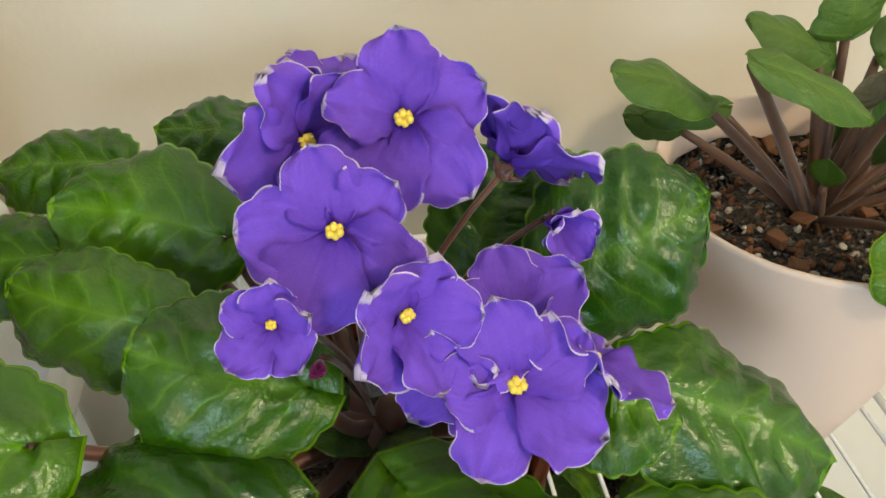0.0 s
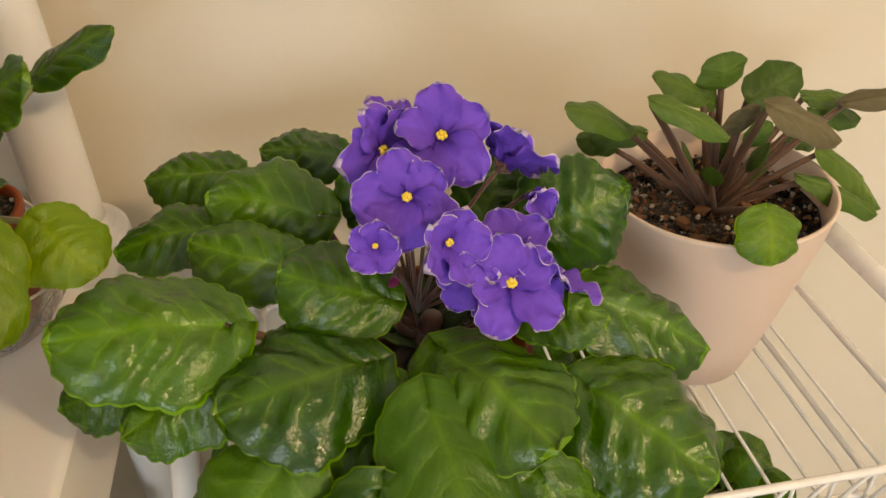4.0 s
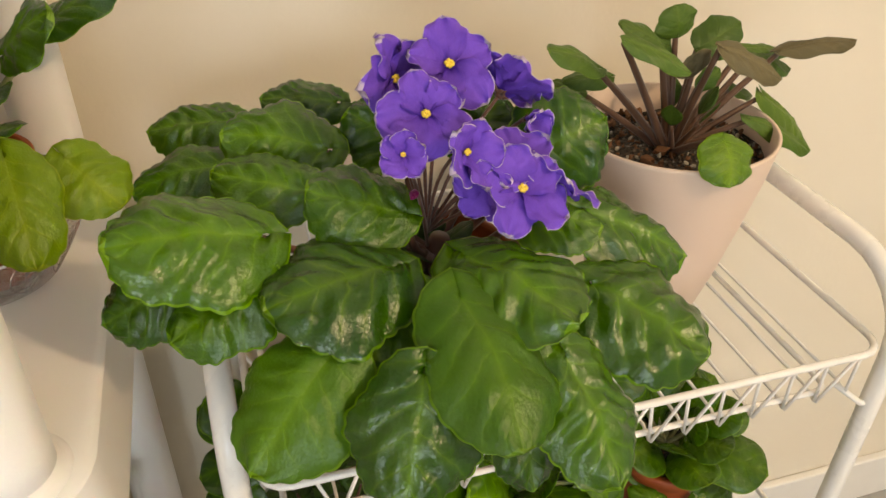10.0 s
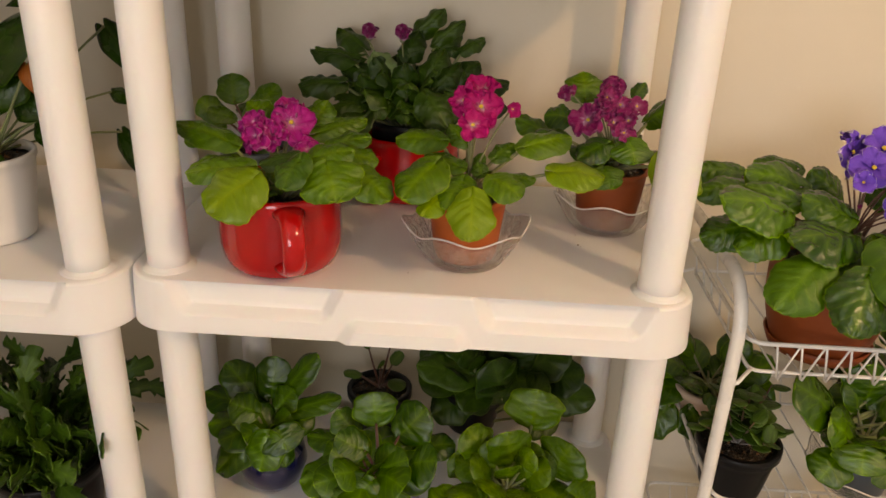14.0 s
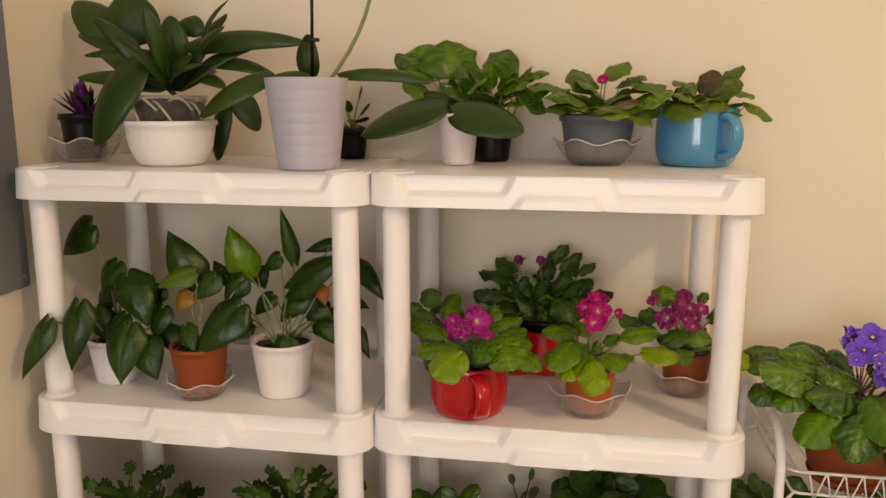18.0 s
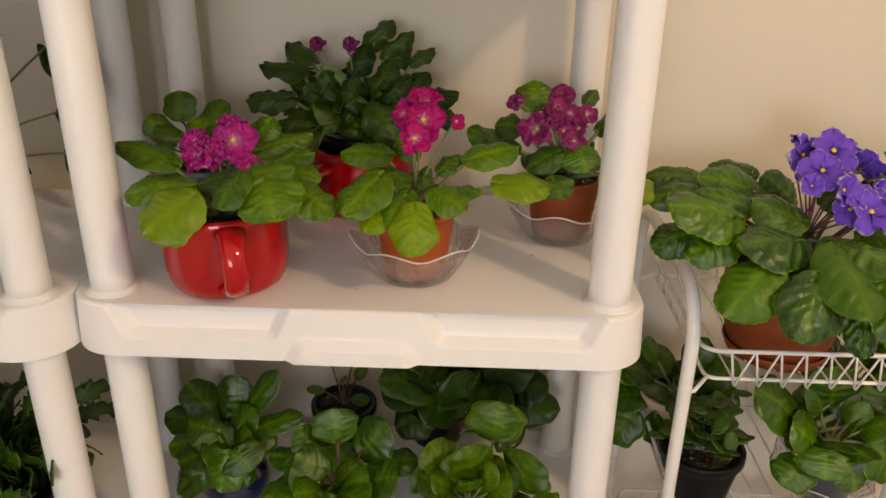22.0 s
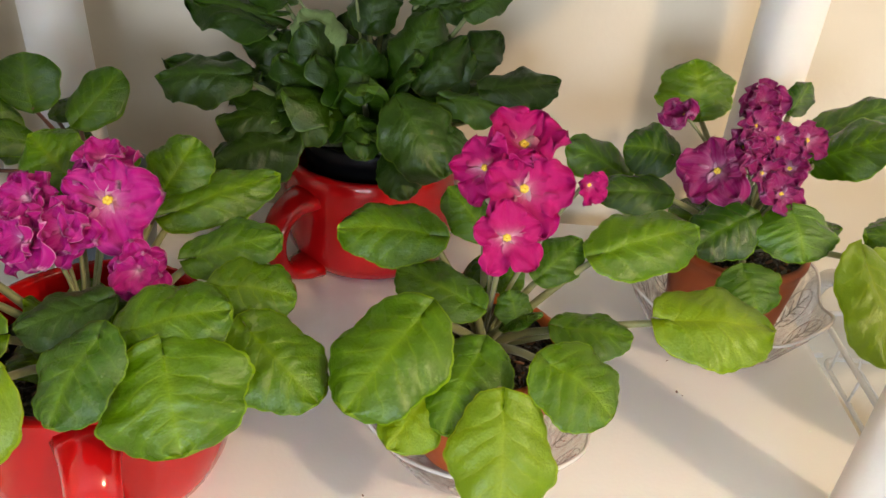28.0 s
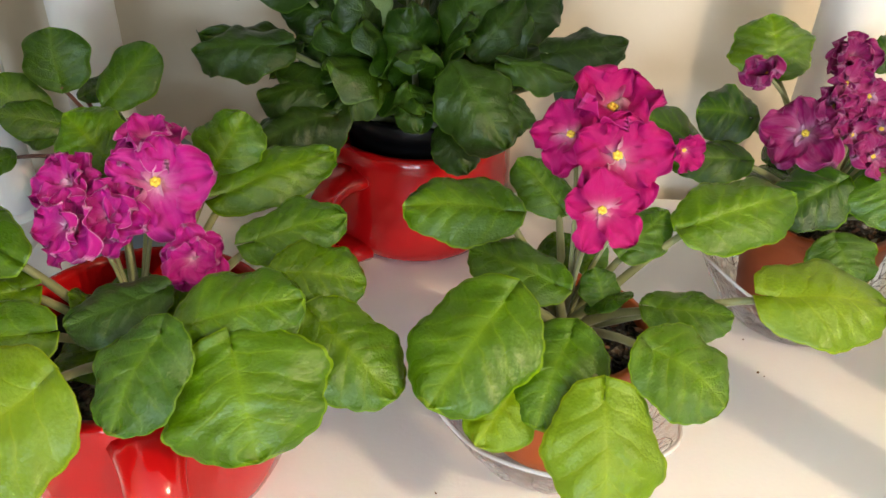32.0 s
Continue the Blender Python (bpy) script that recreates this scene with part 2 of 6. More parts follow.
def glass_mat(name, tint, rough, relief_strength, milky=0.02):
    """Thin clear glass: light passes straight through, gloss rises at grazing angles, pressed relief."""
    m = bpy.data.materials.new(name)
    m.use_nodes = True
    nt = m.node_tree
    n, l = nt.nodes, nt.links
    n.remove(n["Principled BSDF"])
    tc = n.new("ShaderNodeTexCoord")
    vo = n.new("ShaderNodeTexVoronoi")
    vo.inputs["Scale"].default_value = 150
    l.new(tc.outputs["Object"], vo.inputs["Vector"])
    bp = n.new("ShaderNodeBump")
    bp.inputs["Strength"].default_value, bp.inputs["Distance"].default_value = relief_strength, 0.002
    l.new(vo.outputs["Distance"], bp.inputs["Height"])
    tr = n.new("ShaderNodeBsdfTransparent")
    tr.inputs[0].default_value = (*tint, 1)
    gl = n.new("ShaderNodeBsdfGlossy")
    gl.inputs["Roughness"].default_value = rough
    l.new(bp.outputs["Normal"], gl.inputs["Normal"])
    fr = n.new("ShaderNodeFresnel")
    fr.inputs[0].default_value = 1.5
    l.new(bp.outputs["Normal"], fr.inputs["Normal"])
    ms = n.new("ShaderNodeMixShader")
    l.new(math_node(nt, "MULTIPLY_ADD", fr.outputs[0], 0.4, 0.008), ms.inputs[0])
    df = n.new("ShaderNodeBsdfDiffuse")
    df.inputs[0].default_value = (0.92, 0.88, 0.86, 1)
    m0 = n.new("ShaderNodeMixShader")
    m0.inputs[0].default_value = milky
    l.new(tr.outputs[0], m0.inputs[1])
    l.new(df.outputs[0], m0.inputs[2])
    l.new(m0.outputs[0], ms.inputs[1])
    l.new(gl.outputs[0], ms.inputs[2])
    l.new(ms.outputs[0], n["Material Output"].inputs["Surface"])
    return m


WALL = mat("painted_wall", (0.76, 0.69, 0.57), 0.75, vary=0.03, scale=3, bump=0.12, bscale=160)
# Blue made up for the unseen walls, to cool the light they bounce.
COOL_BOUNCE = mat("cool_bounce_wall", (0.62, 0.72, 0.84), 0.8, vary=0.03, scale=3, bump=0.1, bscale=160)
FLOOR = mat("floor_tile", (0.34, 0.33, 0.32), 0.45, vary=0.1, scale=8, bump=0.1)
# Unseen ceiling, tinted bluish for the same cool bounce.
CEIL = mat("cool_bounce_ceiling", (0.76, 0.81, 0.87), 0.85, vary=0.03, bump=0.2, bscale=90)
BASEB = mat("baseboard_paint", (0.78, 0.76, 0.72), 0.4, vary=0.04)
PLASTIC = mat("white_shelf_plastic", (0.87, 0.855, 0.845), 0.36, vary=0.035, scale=9, bump=0.05, bscale=400, rvar=0.06, sss=0.1)
ENAMEL = mat("white_coated_steel", (0.85, 0.83, 0.8), 0.28, vary=0.04, scale=30, coat=0.3)
GREYBOX = mat("grey_panel_paint", (0.16, 0.17, 0.19), 0.45, vary=0.06, scale=6, bump=0.08)
RED = mat("red_glazed_ceramic", (0.46, 0.005, 0.006), 0.1, vary=0.06, scale=12, coat=0.2, rvar=0.04)
BLUE = mat("blue_glazed_ceramic", (0.035, 0.24, 0.42), 0.16, vary=0.06, scale=12, coat=0.6, rvar=0.04)
COBALT = mat("cobalt_glazed_ceramic", (0.004, 0.006, 0.045), 0.1, vary=0.1, coat=0.6, rvar=0.04)
TERRA_NEW = mat("bright_terracotta_plastic", (0.4, 0.08, 0.011), 0.45, vary=0.1, scale=25, bump=0.05)
TERRA = mat("terracotta_plastic", (0.26, 0.05, 0.009), 0.5, vary=0.1, scale=25, bump=0.05)
BEIGE = mat("beige_plastic_pot", (0.72, 0.56, 0.46), 0.5, vary=0.04, scale=14, bump=0.05)
WHITEPOT = mat("white_plastic_pot", (0.8, 0.77, 0.74), 0.38, vary=0.05, scale=16)
LAVPOT = mat("lavender_grey_pot", (0.42, 0.42, 0.5), 0.42, vary=0.05, scale=16)
BLACKPOT = mat("black_plastic_pot", (0.006, 0.006, 0.007), 0.36, vary=0.2, ior=1.3)
GREYPOT = mat("slate_grey_pot", (0.09, 0.11, 0.13), 0.42, vary=0.15)
PINKPOT = mat("pale_pink_pot", (0.72, 0.62, 0.62), 0.4, vary=0.05)
GLASS = glass_mat("pressed_glass", (0.998, 0.992, 0.99), 0.08, 1.0)
CLEARPL = glass_mat("clear_plastic", (0.96, 0.95, 0.94), 0.18, 0.15)
GLASSRELIEF = glass_mat("glass_relief", (0.97, 0.95, 0.94), 0.12, 0.1, 0.22)
# Milky white mixed into the rim glass paints its bright highlight.
GLASSRIM_GLINT = glass_mat("glass_rim_painted_glint", (0.97, 0.95, 0.94), 0.1, 0.1, 0.65)
SOIL = soil_mat()
PERLITE = mat("perlite", (0.42, 0.38, 0.32), 0.8, vary=0.2, scale=300)
BARK = mat("bark_chip", (0.16, 0.07, 0.03), 0.8, vary=0.4, scale=200)
STEM_RED = mat("reddish_stem", (0.1, 0.034, 0.018), 0.5, vary=0.25, scale=60, sheen=0.3)
STEM_BROWN = mat("brownish_stem", (0.095, 0.04, 0.018), 0.5, vary=0.25, scale=60, sheen=0.2)
STEM_GREEN = mat("green_stem", (0.17, 0.2, 0.07), 0.5, vary=0.2, scale=60, sheen=0.3)
STEM_PALE = mat("pale_stem", (0.19, 0.2, 0.08), 0.5, vary=0.2, scale=60, sheen=0.3)
ROOT = mat("pale_aerial_root", (0.45, 0.42, 0.33), 0.6, vary=0.2)
ANTHER = mat("yellow_anther", (0.85, 0.62, 0.08), 0.5, vary=0.1)
L_VIOLET = leaf_mat("violet_leaf_green", (0.016, 0.07, 0.0004), (0.19, 0.4, 0.003), 0.18, amount=0.42, coat=0.0, gloss=0.55)
L_VELVET = leaf_mat("velvety_leaf_green", (0.03, 0.1, 0.001), (0.16, 0.32, 0.004), 0.36, amount=0.4, coat=0.0, gloss=0.4)
L_OLIVE = leaf_mat("light_olive_leaf", (0.06, 0.12, 0.008), (0.22, 0.32, 0.03), 0.4, amount=0.4)
L_PALE = leaf_mat("pale_leaf_underside", (0.16, 0.24, 0.08), (0.3, 0.38, 0.16), 0.5, amount=0.3)
L_BRIGHT = leaf_mat("bright_leaf_green", (0.045, 0.12, 0.0008), (0.22, 0.37, 0.003), 0.28, amount=0.5, coat=0.05)
L_YELLOW = leaf_mat("yellow_green_leaf", (0.14, 0.25, 0.001), (0.33, 0.43, 0.005), 0.32, amount=0.45, coat=0.05)
L_MID = leaf_mat("mid_leaf_green", (0.03, 0.095, 0.002), (0.17, 0.31, 0.006), 0.28, amount=0.5, coat=0.05)
L_DARK = leaf_mat("dark_velvet_leaf", (0.011, 0.042, 0.001), (0.1, 0.2, 0.012), 0.34, amount=0.35)
L_LONG = leaf_mat("olive_leaf_green", (0.045, 0.105, 0.006), (0.16, 0.25, 0.025), 0.45, veins=5, amount=0.35)
L_HEART = leaf_mat("heart_leaf_green", (0.008, 0.036, 0.0008), (0.05, 0.12, 0.004), 0.26, veins=4, amount=0.3, coat=0.0)
L_ORCHID = leaf_mat("orchid_leaf_green", (0.016, 0.045, 0.004), (0.06, 0.11, 0.012), 0.36, veins=1, amount=0.06, coat=0.0)
L_CACTUS = leaf_mat("cactus_stem_green", (0.018, 0.06, 0.004), (0.12, 0.25, 0.015), 0.33, veins=2, amount=0.3)
L_PLUMLEAF = leaf_mat("purple_backed_leaf", (0.105, 0.085, 0.035), (0.22, 0.18, 0.09), 0.5, amount=0.4)
L_PURPLE = leaf_mat("purple_bract", (0.11, 0.012, 0.11), (0.27, 0.04, 0.22), 0.4)
P_PURPLE = petal_mat("purple_petal", (0.2, 0.085, 0.66), (0.78, 0.68, 0.82), (0.085, 0.024, 0.36), 0.958, streak=0.45)
P_MAGENTA = petal_mat("magenta_petal", (0.42, 0.0015, 0.2), (0.7, 0.3, 0.5), (0.85, 0.55, 0.68), 0.978, deep=7.5, streak=0.2)
P_PINK = petal_mat("hot_pink_petal", (0.43, 0.0005, 0.13), (0.6, 0.06, 0.3), (0.9, 0.7, 0.78), 0.985, deep=10.0, streak=0.06)
P_PLUM = petal_mat("plum_petal", (0.26, 0.001, 0.1), (0.45, 0.16, 0.32), (0.72, 0.45, 0.62), 0.975, deep=6.5, streak=0.36)
L_AMBER = leaf_mat("amber_old_leaf", (0.2, 0.1, 0.006), (0.36, 0.22, 0.015), 0.35, veins=3, amount=0.3)
L_ORANGE = leaf_mat("orange_spathe", (0.35, 0.08, 0.012), (0.5, 0.22, 0.02), 0.35, veins=3, amount=0.3)



# ---- builders ----
def from_bm(name, bm, material, smooth=True):
    me = bpy.data.meshes.new(name)
    bm.to_mesh(me)
    bm.free()
    me.materials.append(material)
    if smooth:
        me.shade_smooth()
    return me


def part(name, bm, material, parent, label="", m=None, smooth=True):
    """Links a bmesh, or a finished mesh, as one object under a thing or a part."""
    me = from_bm(name, bm, material, smooth) if isinstance(bm, bmesh.types.BMesh) else bm
    ob = new(name, me)
    ob.parent = parent
    if m is not None:
        ob.matrix_basis = m
    if label:
        ob["label"] = label
    return ob


def thing(name, place, label, category, group="", kind="", turn=0.0):
    ob = new(name)
    ob.empty_display_size = 0.02
    ob.matrix_basis = Matrix.Translation(place) @ Matrix.Rotation(radians(turn), 4, "Z")
    return tagged(ob, label, category, group, kind)


def solid(name, bm, material, label, category="", kind="structure", smooth=False):
    return tagged(new(name, from_bm(name, bm, material, smooth)), label, category, "", kind)


def box(bm, x0, x1, y0, y1, z0, z1, bevel=0.0):
    r = bmesh.ops.create_cube(bm, size=1)
    bmesh.ops.transform(bm, matrix=Matrix.LocRotScale(((x0 + x1) / 2, (y0 + y1) / 2, (z0 + z1) / 2), None, (x1 - x0, y1 - y0, z1 - z0)), verts=r["verts"])
    if bevel:
        es = list({e for v in r["verts"] for e in v.link_edges})
        bmesh.ops.bevel(bm, geom=es, offset=bevel, segments=2, affect="EDGES", profile=0.5)
    return bm


def lathe(profile, n=40, wave=None, bm=None, flute=None):
    """Turns (r, z) pairs round the z axis. wave(angle, k) gives an extra (dr, dz)."""
    bm = bm or bmesh.new()
    rings = []
    for k, (r, z) in enumerate(profile):
        ring = []
        for i in range(n):
            a = 2 * math.pi * i / n
            dr, dz = wave(a, k) if wave else (0, 0)
            rr = r + dr
            ring.append(bm.verts.new((rr * math.cos(a), rr * math.sin(a), z + dz)))
        rings.append(ring)
    for a, b in zip(rings, rings[1:]):
        for i in range(n):
            bm.faces.new((a[i], a[(i + 1) % n], b[(i + 1) % n], b[i]))
    for ring, flip in ((rings[0], True), (rings[-1], False)):
        if max(abs(v.co.x) for v in ring) > 1e-4:
            bm.faces.new(ring[::-1] if flip else ring)
    return bm


def tube(points, radii, n=7, bm=None, closed=False):
    bm = bm or bmesh.new()
    pts = [Vector(p) for p in points]
    if isinstance(radii, (int, float)):
        radii = [radii] * len(pts)
    rings, up = [], None
    for i, p in enumerate(pts):
        d = (pts[min(i + 1, len(pts) - 1)] - pts[max(i - 1, 0)]).normalized()
        if up is None:
            up = d.orthogonal().normalized()
        up = (up - d * up.dot(d)).normalized()
        side = d.cross(up)
        rings.append([bm.verts.new(p + (up * math.cos(2 * math.pi * k / n) + side * math.sin(2 * math.pi * k / n)) * radii[i]) for k in range(n)])
    for a, b in zip(rings, rings[1:]):
        for k in range(n):
            bm.faces.new((a[k], a[(k + 1) % n], b[(k + 1) % n], b[k]))
    bm.faces.new(rings[0][::-1])
    bm.faces.new(rings[-1])
    return bm


def arc(p, q, bow, n=6):
    p, q = Vector(p), Vector(q)
    return [p.lerp(q, i / n) + Vector(bow) * 4 * (i / n) * (1 - i / n) for i in range(n + 1)]


def outline(kind, s):
    s = min(max(s, 0.0), 1.0)
    if kind == "violet":
        return (1 - abs(2 * s ** 0.88 - 1) ** 2.15) ** 0.54
    if kind == "round":
        return (1 - abs(2 * s ** 0.95 - 1) ** 2.2) ** 0.5
    if kind == "heart":
        u = (s - 0.24) / 0.76
        return 0.6 + 0.4 * math.sin(math.pi / 2 * s / 0.24) if u < 0 else (1 - u) ** 1.12 * (1 + 0.85 * u)
    if kind == "strap":
        return math.sin(math.pi * s ** 0.75) ** 0.55
    if kind == "lance":
        return math.sin(math.pi * s ** 0.95) ** 0.85
    if kind == "toothed":
        return max(0.0, math.sin(math.pi * (0.07 + 0.9 * s))) ** 0.35 * (0.58 + 0.5 * ((s * 2.9 + 0.1) % 1.0) ** 1.5)
    if kind == "petal":
        return max(0.0, math.sin(math.pi * (0.06 + 0.94 * s) ** 1.25)) ** 0.55 if s > 0 else 0.12
    return math.sin(math.pi * s)


BLADES = {}


def blade(kind="violet", arch=0.06, cup=0.1, quilt=0.02, serr=0.02, ruffle=0.0, cord=0.12, seed=0, nu=22, nv=12, veins=5, thick=0.008, material=None):
    """A blade of unit length and width along +y, face up, base at the origin; thin but solid."""
    key = (kind, arch, cup, quilt, serr, ruffle, cord, seed, nu, nv, veins, material.name)
    if key in BLADES:
        return BLADES[key]
    rnd = random.Random(seed)
    p1, p2, skew = rnd.uniform(0, 6), rnd.uniform(0, 6), rnd.uniform(-0.05, 0.05)
    bm = bmesh.new()
    uvl = bm.loops.layers.uv.new("UVMap")
    tops, bots, uvs = [], [], {}
    for i in range(nu + 1):
        s = i / nu
        w = outline(kind, s)
        tr, br = [], []
        for j in range(nv + 1):
            v = -1 + 2 * j / nv
            a = abs(v)
            edge = a ** 6
            x = 0.5 * v * w * (1 + serr * edge * 1.2 * math.sin(s * 9 + p2)) + skew * math.sin(math.pi * s)
            y = s - cord * (math.sin(math.pi * a ** 0.9) if kind == "heart" else a * a) * (1 - s) ** 4
            if ruffle:
                x *= 1 + 0.09 * a * a * math.sin(3.4 * math.pi * s + p1 + (1.9 if v > 0 else 0.0)) * math.sin(math.pi * s)
            rim = max(edge, s ** 14)
            turn = math.atan2(x, y - 0.42)
            tooth = 1 + serr * 1.7 * rim * (abs(math.sin(turn * min(nu / 4.6, 12.0) + p1)) - 0.6)
            x, y = x * tooth, 0.42 + (y - 0.42) * tooth
            q = 0
            if quilt:
                drift = 0.9 * noise.noise(Vector((v * 1.3 + seed * 5, s * 2.0, seed + 9)))
                q = quilt * 0.8 * (math.sin(math.pi * (s * veins - a * 1.6 + drift)) ** 2 - 0.5) * min(1, a * 4) * (1 - a ** 5) * math.sin(math.pi * min(1, s * 1.05))
                q += quilt * 1.1 * (noise.noise(Vector((v * 1.9 + seed * 7, s * 3.4, seed))) + 0.4 * noise.noise(Vector((v * 6 + seed * 3, s * 8, seed)))) * (1 - edge)
            z = arch * 4 * s * (1 - s) - cup * a * a * w + q - 0.016 * math.exp(-(v * 5) ** 2) * (1 - s)
            z += ruffle * a ** 3 * math.sin(s * 13 + p1 + (2 if v > 0 else 0)) + ruffle * 0.7 * (s ** 4) * math.sin(v * 7 + p2)
            t = bm.verts.new((x, y, z))
            b = bm.verts.new((x, y, z - thick * (1 - 0.6 * edge)))
            uvs[t] = uvs[b] = ((v + 1) / 2, s)
            tr.append(t)
            br.append(b)
        tops.append(tr)
        bots.append(br)
    def face(*vs):
        try:
            f = bm.faces.new(vs)
        except ValueError:
            return
        for lp in f.loops:
            lp[uvl].uv = uvs[lp.vert]
    for i in range(nu):
        for j in range(nv):
            face(tops[i][j], tops[i][j + 1], tops[i + 1][j + 1], tops[i + 1][j])
            face(bots[i][j], bots[i + 1][j], bots[i + 1][j + 1], bots[i][j + 1])
        face(tops[i][0], tops[i + 1][0], bots[i + 1][0], bots[i][0])
        face(tops[i][nv], bots[i][nv], bots[i + 1][nv], tops[i + 1][nv])
    for j in range(nv):
        face(tops[nu][j], tops[nu][j + 1], bots[nu][j + 1], bots[nu][j])
        face(tops[0][j], bots[0][j], bots[0][j + 1], tops[0][j + 1])
    BLADES[key] = from_bm("leaf_blade", bm, material)
    return BLADES[key]


def frame_to(base, tip, width, roll=0.0, face=(0, 0, 1)):
    """The placing of a unit blade from base to tip; roll turns it about its length."""
    base, tip = Vector(base), Vector(tip)
    y = tip - base
    ln = y.length
    y.normalize()
    f = Vector(face)
    x = y.cross(f)
    if x.length < 0.05:
        x = y.cross(Vector((0.3, -1, 0.2)))
    x.normalize()
    z = x.cross(y)
    m = Matrix((x, y, z)).transposed().to_4x4()
    m = m @ Matrix.Rotation(radians(roll), 4, "Y") @ Matrix.Diagonal((width, ln, (width + ln) / 2, 1))
    return Matrix.Translation(base) @ m


def put_leaf(owner, crown, tip, width, k=0.4, roll=0.0, lift=0.0, mesh=None, stem=None, stem_r=0.0022, face=(0, 0, 1), sag=0.0, label=""):
    """A leaf whose stalk leaves the crown and whose blade runs from the fraction k of the way to the tip."""
    crown, tip = Vector(crown), Vector(tip)
    base = crown.lerp(tip, k) + Vector((0, 0, lift))
    part("leaf", mesh, None, owner, label, frame_to(base, tip, width, roll, face))
    if stem and k > 0.08:
        part("leaf_stalk", tube(arc(crown, base + Vector((0, 0, -stem_r * 0.7)), (0, 0, -sag), 5), [stem_r * (1.25 - 0.1 * i) for i in range(6)], 6), stem, owner)


def table_leaves(owner, crown, tab, material, stem, kind="violet", wide=1.0, quilt=0.03, serr=0.02, ruffle=0.015, res=(26, 14), veins=6, face=(0, 0, 1), arch=0.06, cup=0.1, cord=0.16, stem_r=0.0022, alt=None, start=0.0, bow=0.004):
    """Leaves given as base, tip and width in centimetres from the crown. alt: {index: material}."""
    crown = Vector(crown)
    for i, (bx, by, bz, tx, ty, tz, w) in enumerate(tab):
        b, t = crown + Vector((bx, by, bz)) / 100, crown + Vector((tx, ty, tz)) / 100
        b = b.lerp(t, start)
        me = blade(kind, arch, cup, quilt, serr, ruffle, cord, i % 6, res[0], res[1], veins, material=(alt or {}).get(i, material))
        part("leaf", me, None, owner, "", frame_to(b, t, w / 100 * wide, 9 * math.sin(i * 2.1), face))
        if stem:
            part("leaf_stalk", tube(arc(crown - Vector((0, 0, 0.006)), b + Vector((0, 0, -stem_r * 0.7)), (0, 0, bow), 6), [stem_r * (1.3 - 0.09 * k) for k in range(7)], 7), stem, owner)


def posed_leaves(owner, crown, tab, material, stem, kind="violet", quilt=0.04, serr=0.03, ruffle=0.012, res=(52, 24), veins=5, arch=0.07, cup=0.15, cord=0.2, stem_r=0.0022, alt=None, bow=0.004, first=0):
    """Leaves given as base and tip in centimetres from the crown, width, and the way the face looks. alt: {index: material}."""
    crown = Vector(crown)
    for i, (bx, by, bz, tx, ty, tz, w, *face) in enumerate(tab):
        b, t = crown + Vector((bx, by, bz)) / 100, crown + Vector((tx, ty, tz)) / 100
        me = blade(kind, arch, cup, quilt, serr, ruffle, cord, (i + first) % 7, res[0], res[1], veins, material=(alt or {}).get(i, material))
        low = Vector(face).normalized() * arch * 0.5 * (t - b).length
        b = b.lerp(t, 0.75 * cord)
        part("leaf", me, None, owner, "", frame_to(b - low, t - low, w / 100, 0.0, face))
        if stem:
            part("leaf_stalk", tube(arc(crown - Vector((0, 0, 0.006)), b - low - Vector(face).normalized() * (stem_r * 0.7 + 0.0015), (0, 0, bow), 6), [stem_r * (1.3 - 0.09 * k) for k in range(7)], 8), stem, owner)


def rosette(owner, crown, n, reach, height, size, material, stem, seed=1, kind="violet", inner=0.3, droop=0.02, quilt=0.02, serr=0.02, ruffle=0.0, aspect=0.82, cup=0.12, res=(16, 8), squash=1.0, start=0.0, k=0.42, veins=6, stem_r=0.0018, arch=0.06, face=(0, 0, 1)):
    """Leaves set round the crown by the golden angle: small and upright inside, wide and low outside."""
    rnd = random.Random(seed)
    for i in range(n):
        f = (i + 0.5) / n
        a = start + i * 2.39996 + rnd.uniform(-0.2, 0.2)
        r = reach * (inner + (1 - inner) * f ** 0.8) * rnd.uniform(0.88, 1.1)
        z = height * (1 - f ** 1.3) - droop * f + rnd.uniform(-0.006, 0.008)
        ln = size * (0.6 + 0.45 * f) * rnd.uniform(0.88, 1.1)
        tip = Vector(crown) + Vector((r * math.cos(a), r * math.sin(a) * squash, z))
        d = (tip - Vector(crown)).length
        kk = min(0.75, max(0.05, 1 - ln / d))
        me = blade(kind, arch, cup, quilt, serr, ruffle, 0.12, rnd.randint(0, 4), res[0], res[1], veins, material=material)
        put_leaf(owner, crown, tip, ln * aspect, kk, rnd.uniform(-22, 22), 0.012 * f, me, stem, stem_r, face)


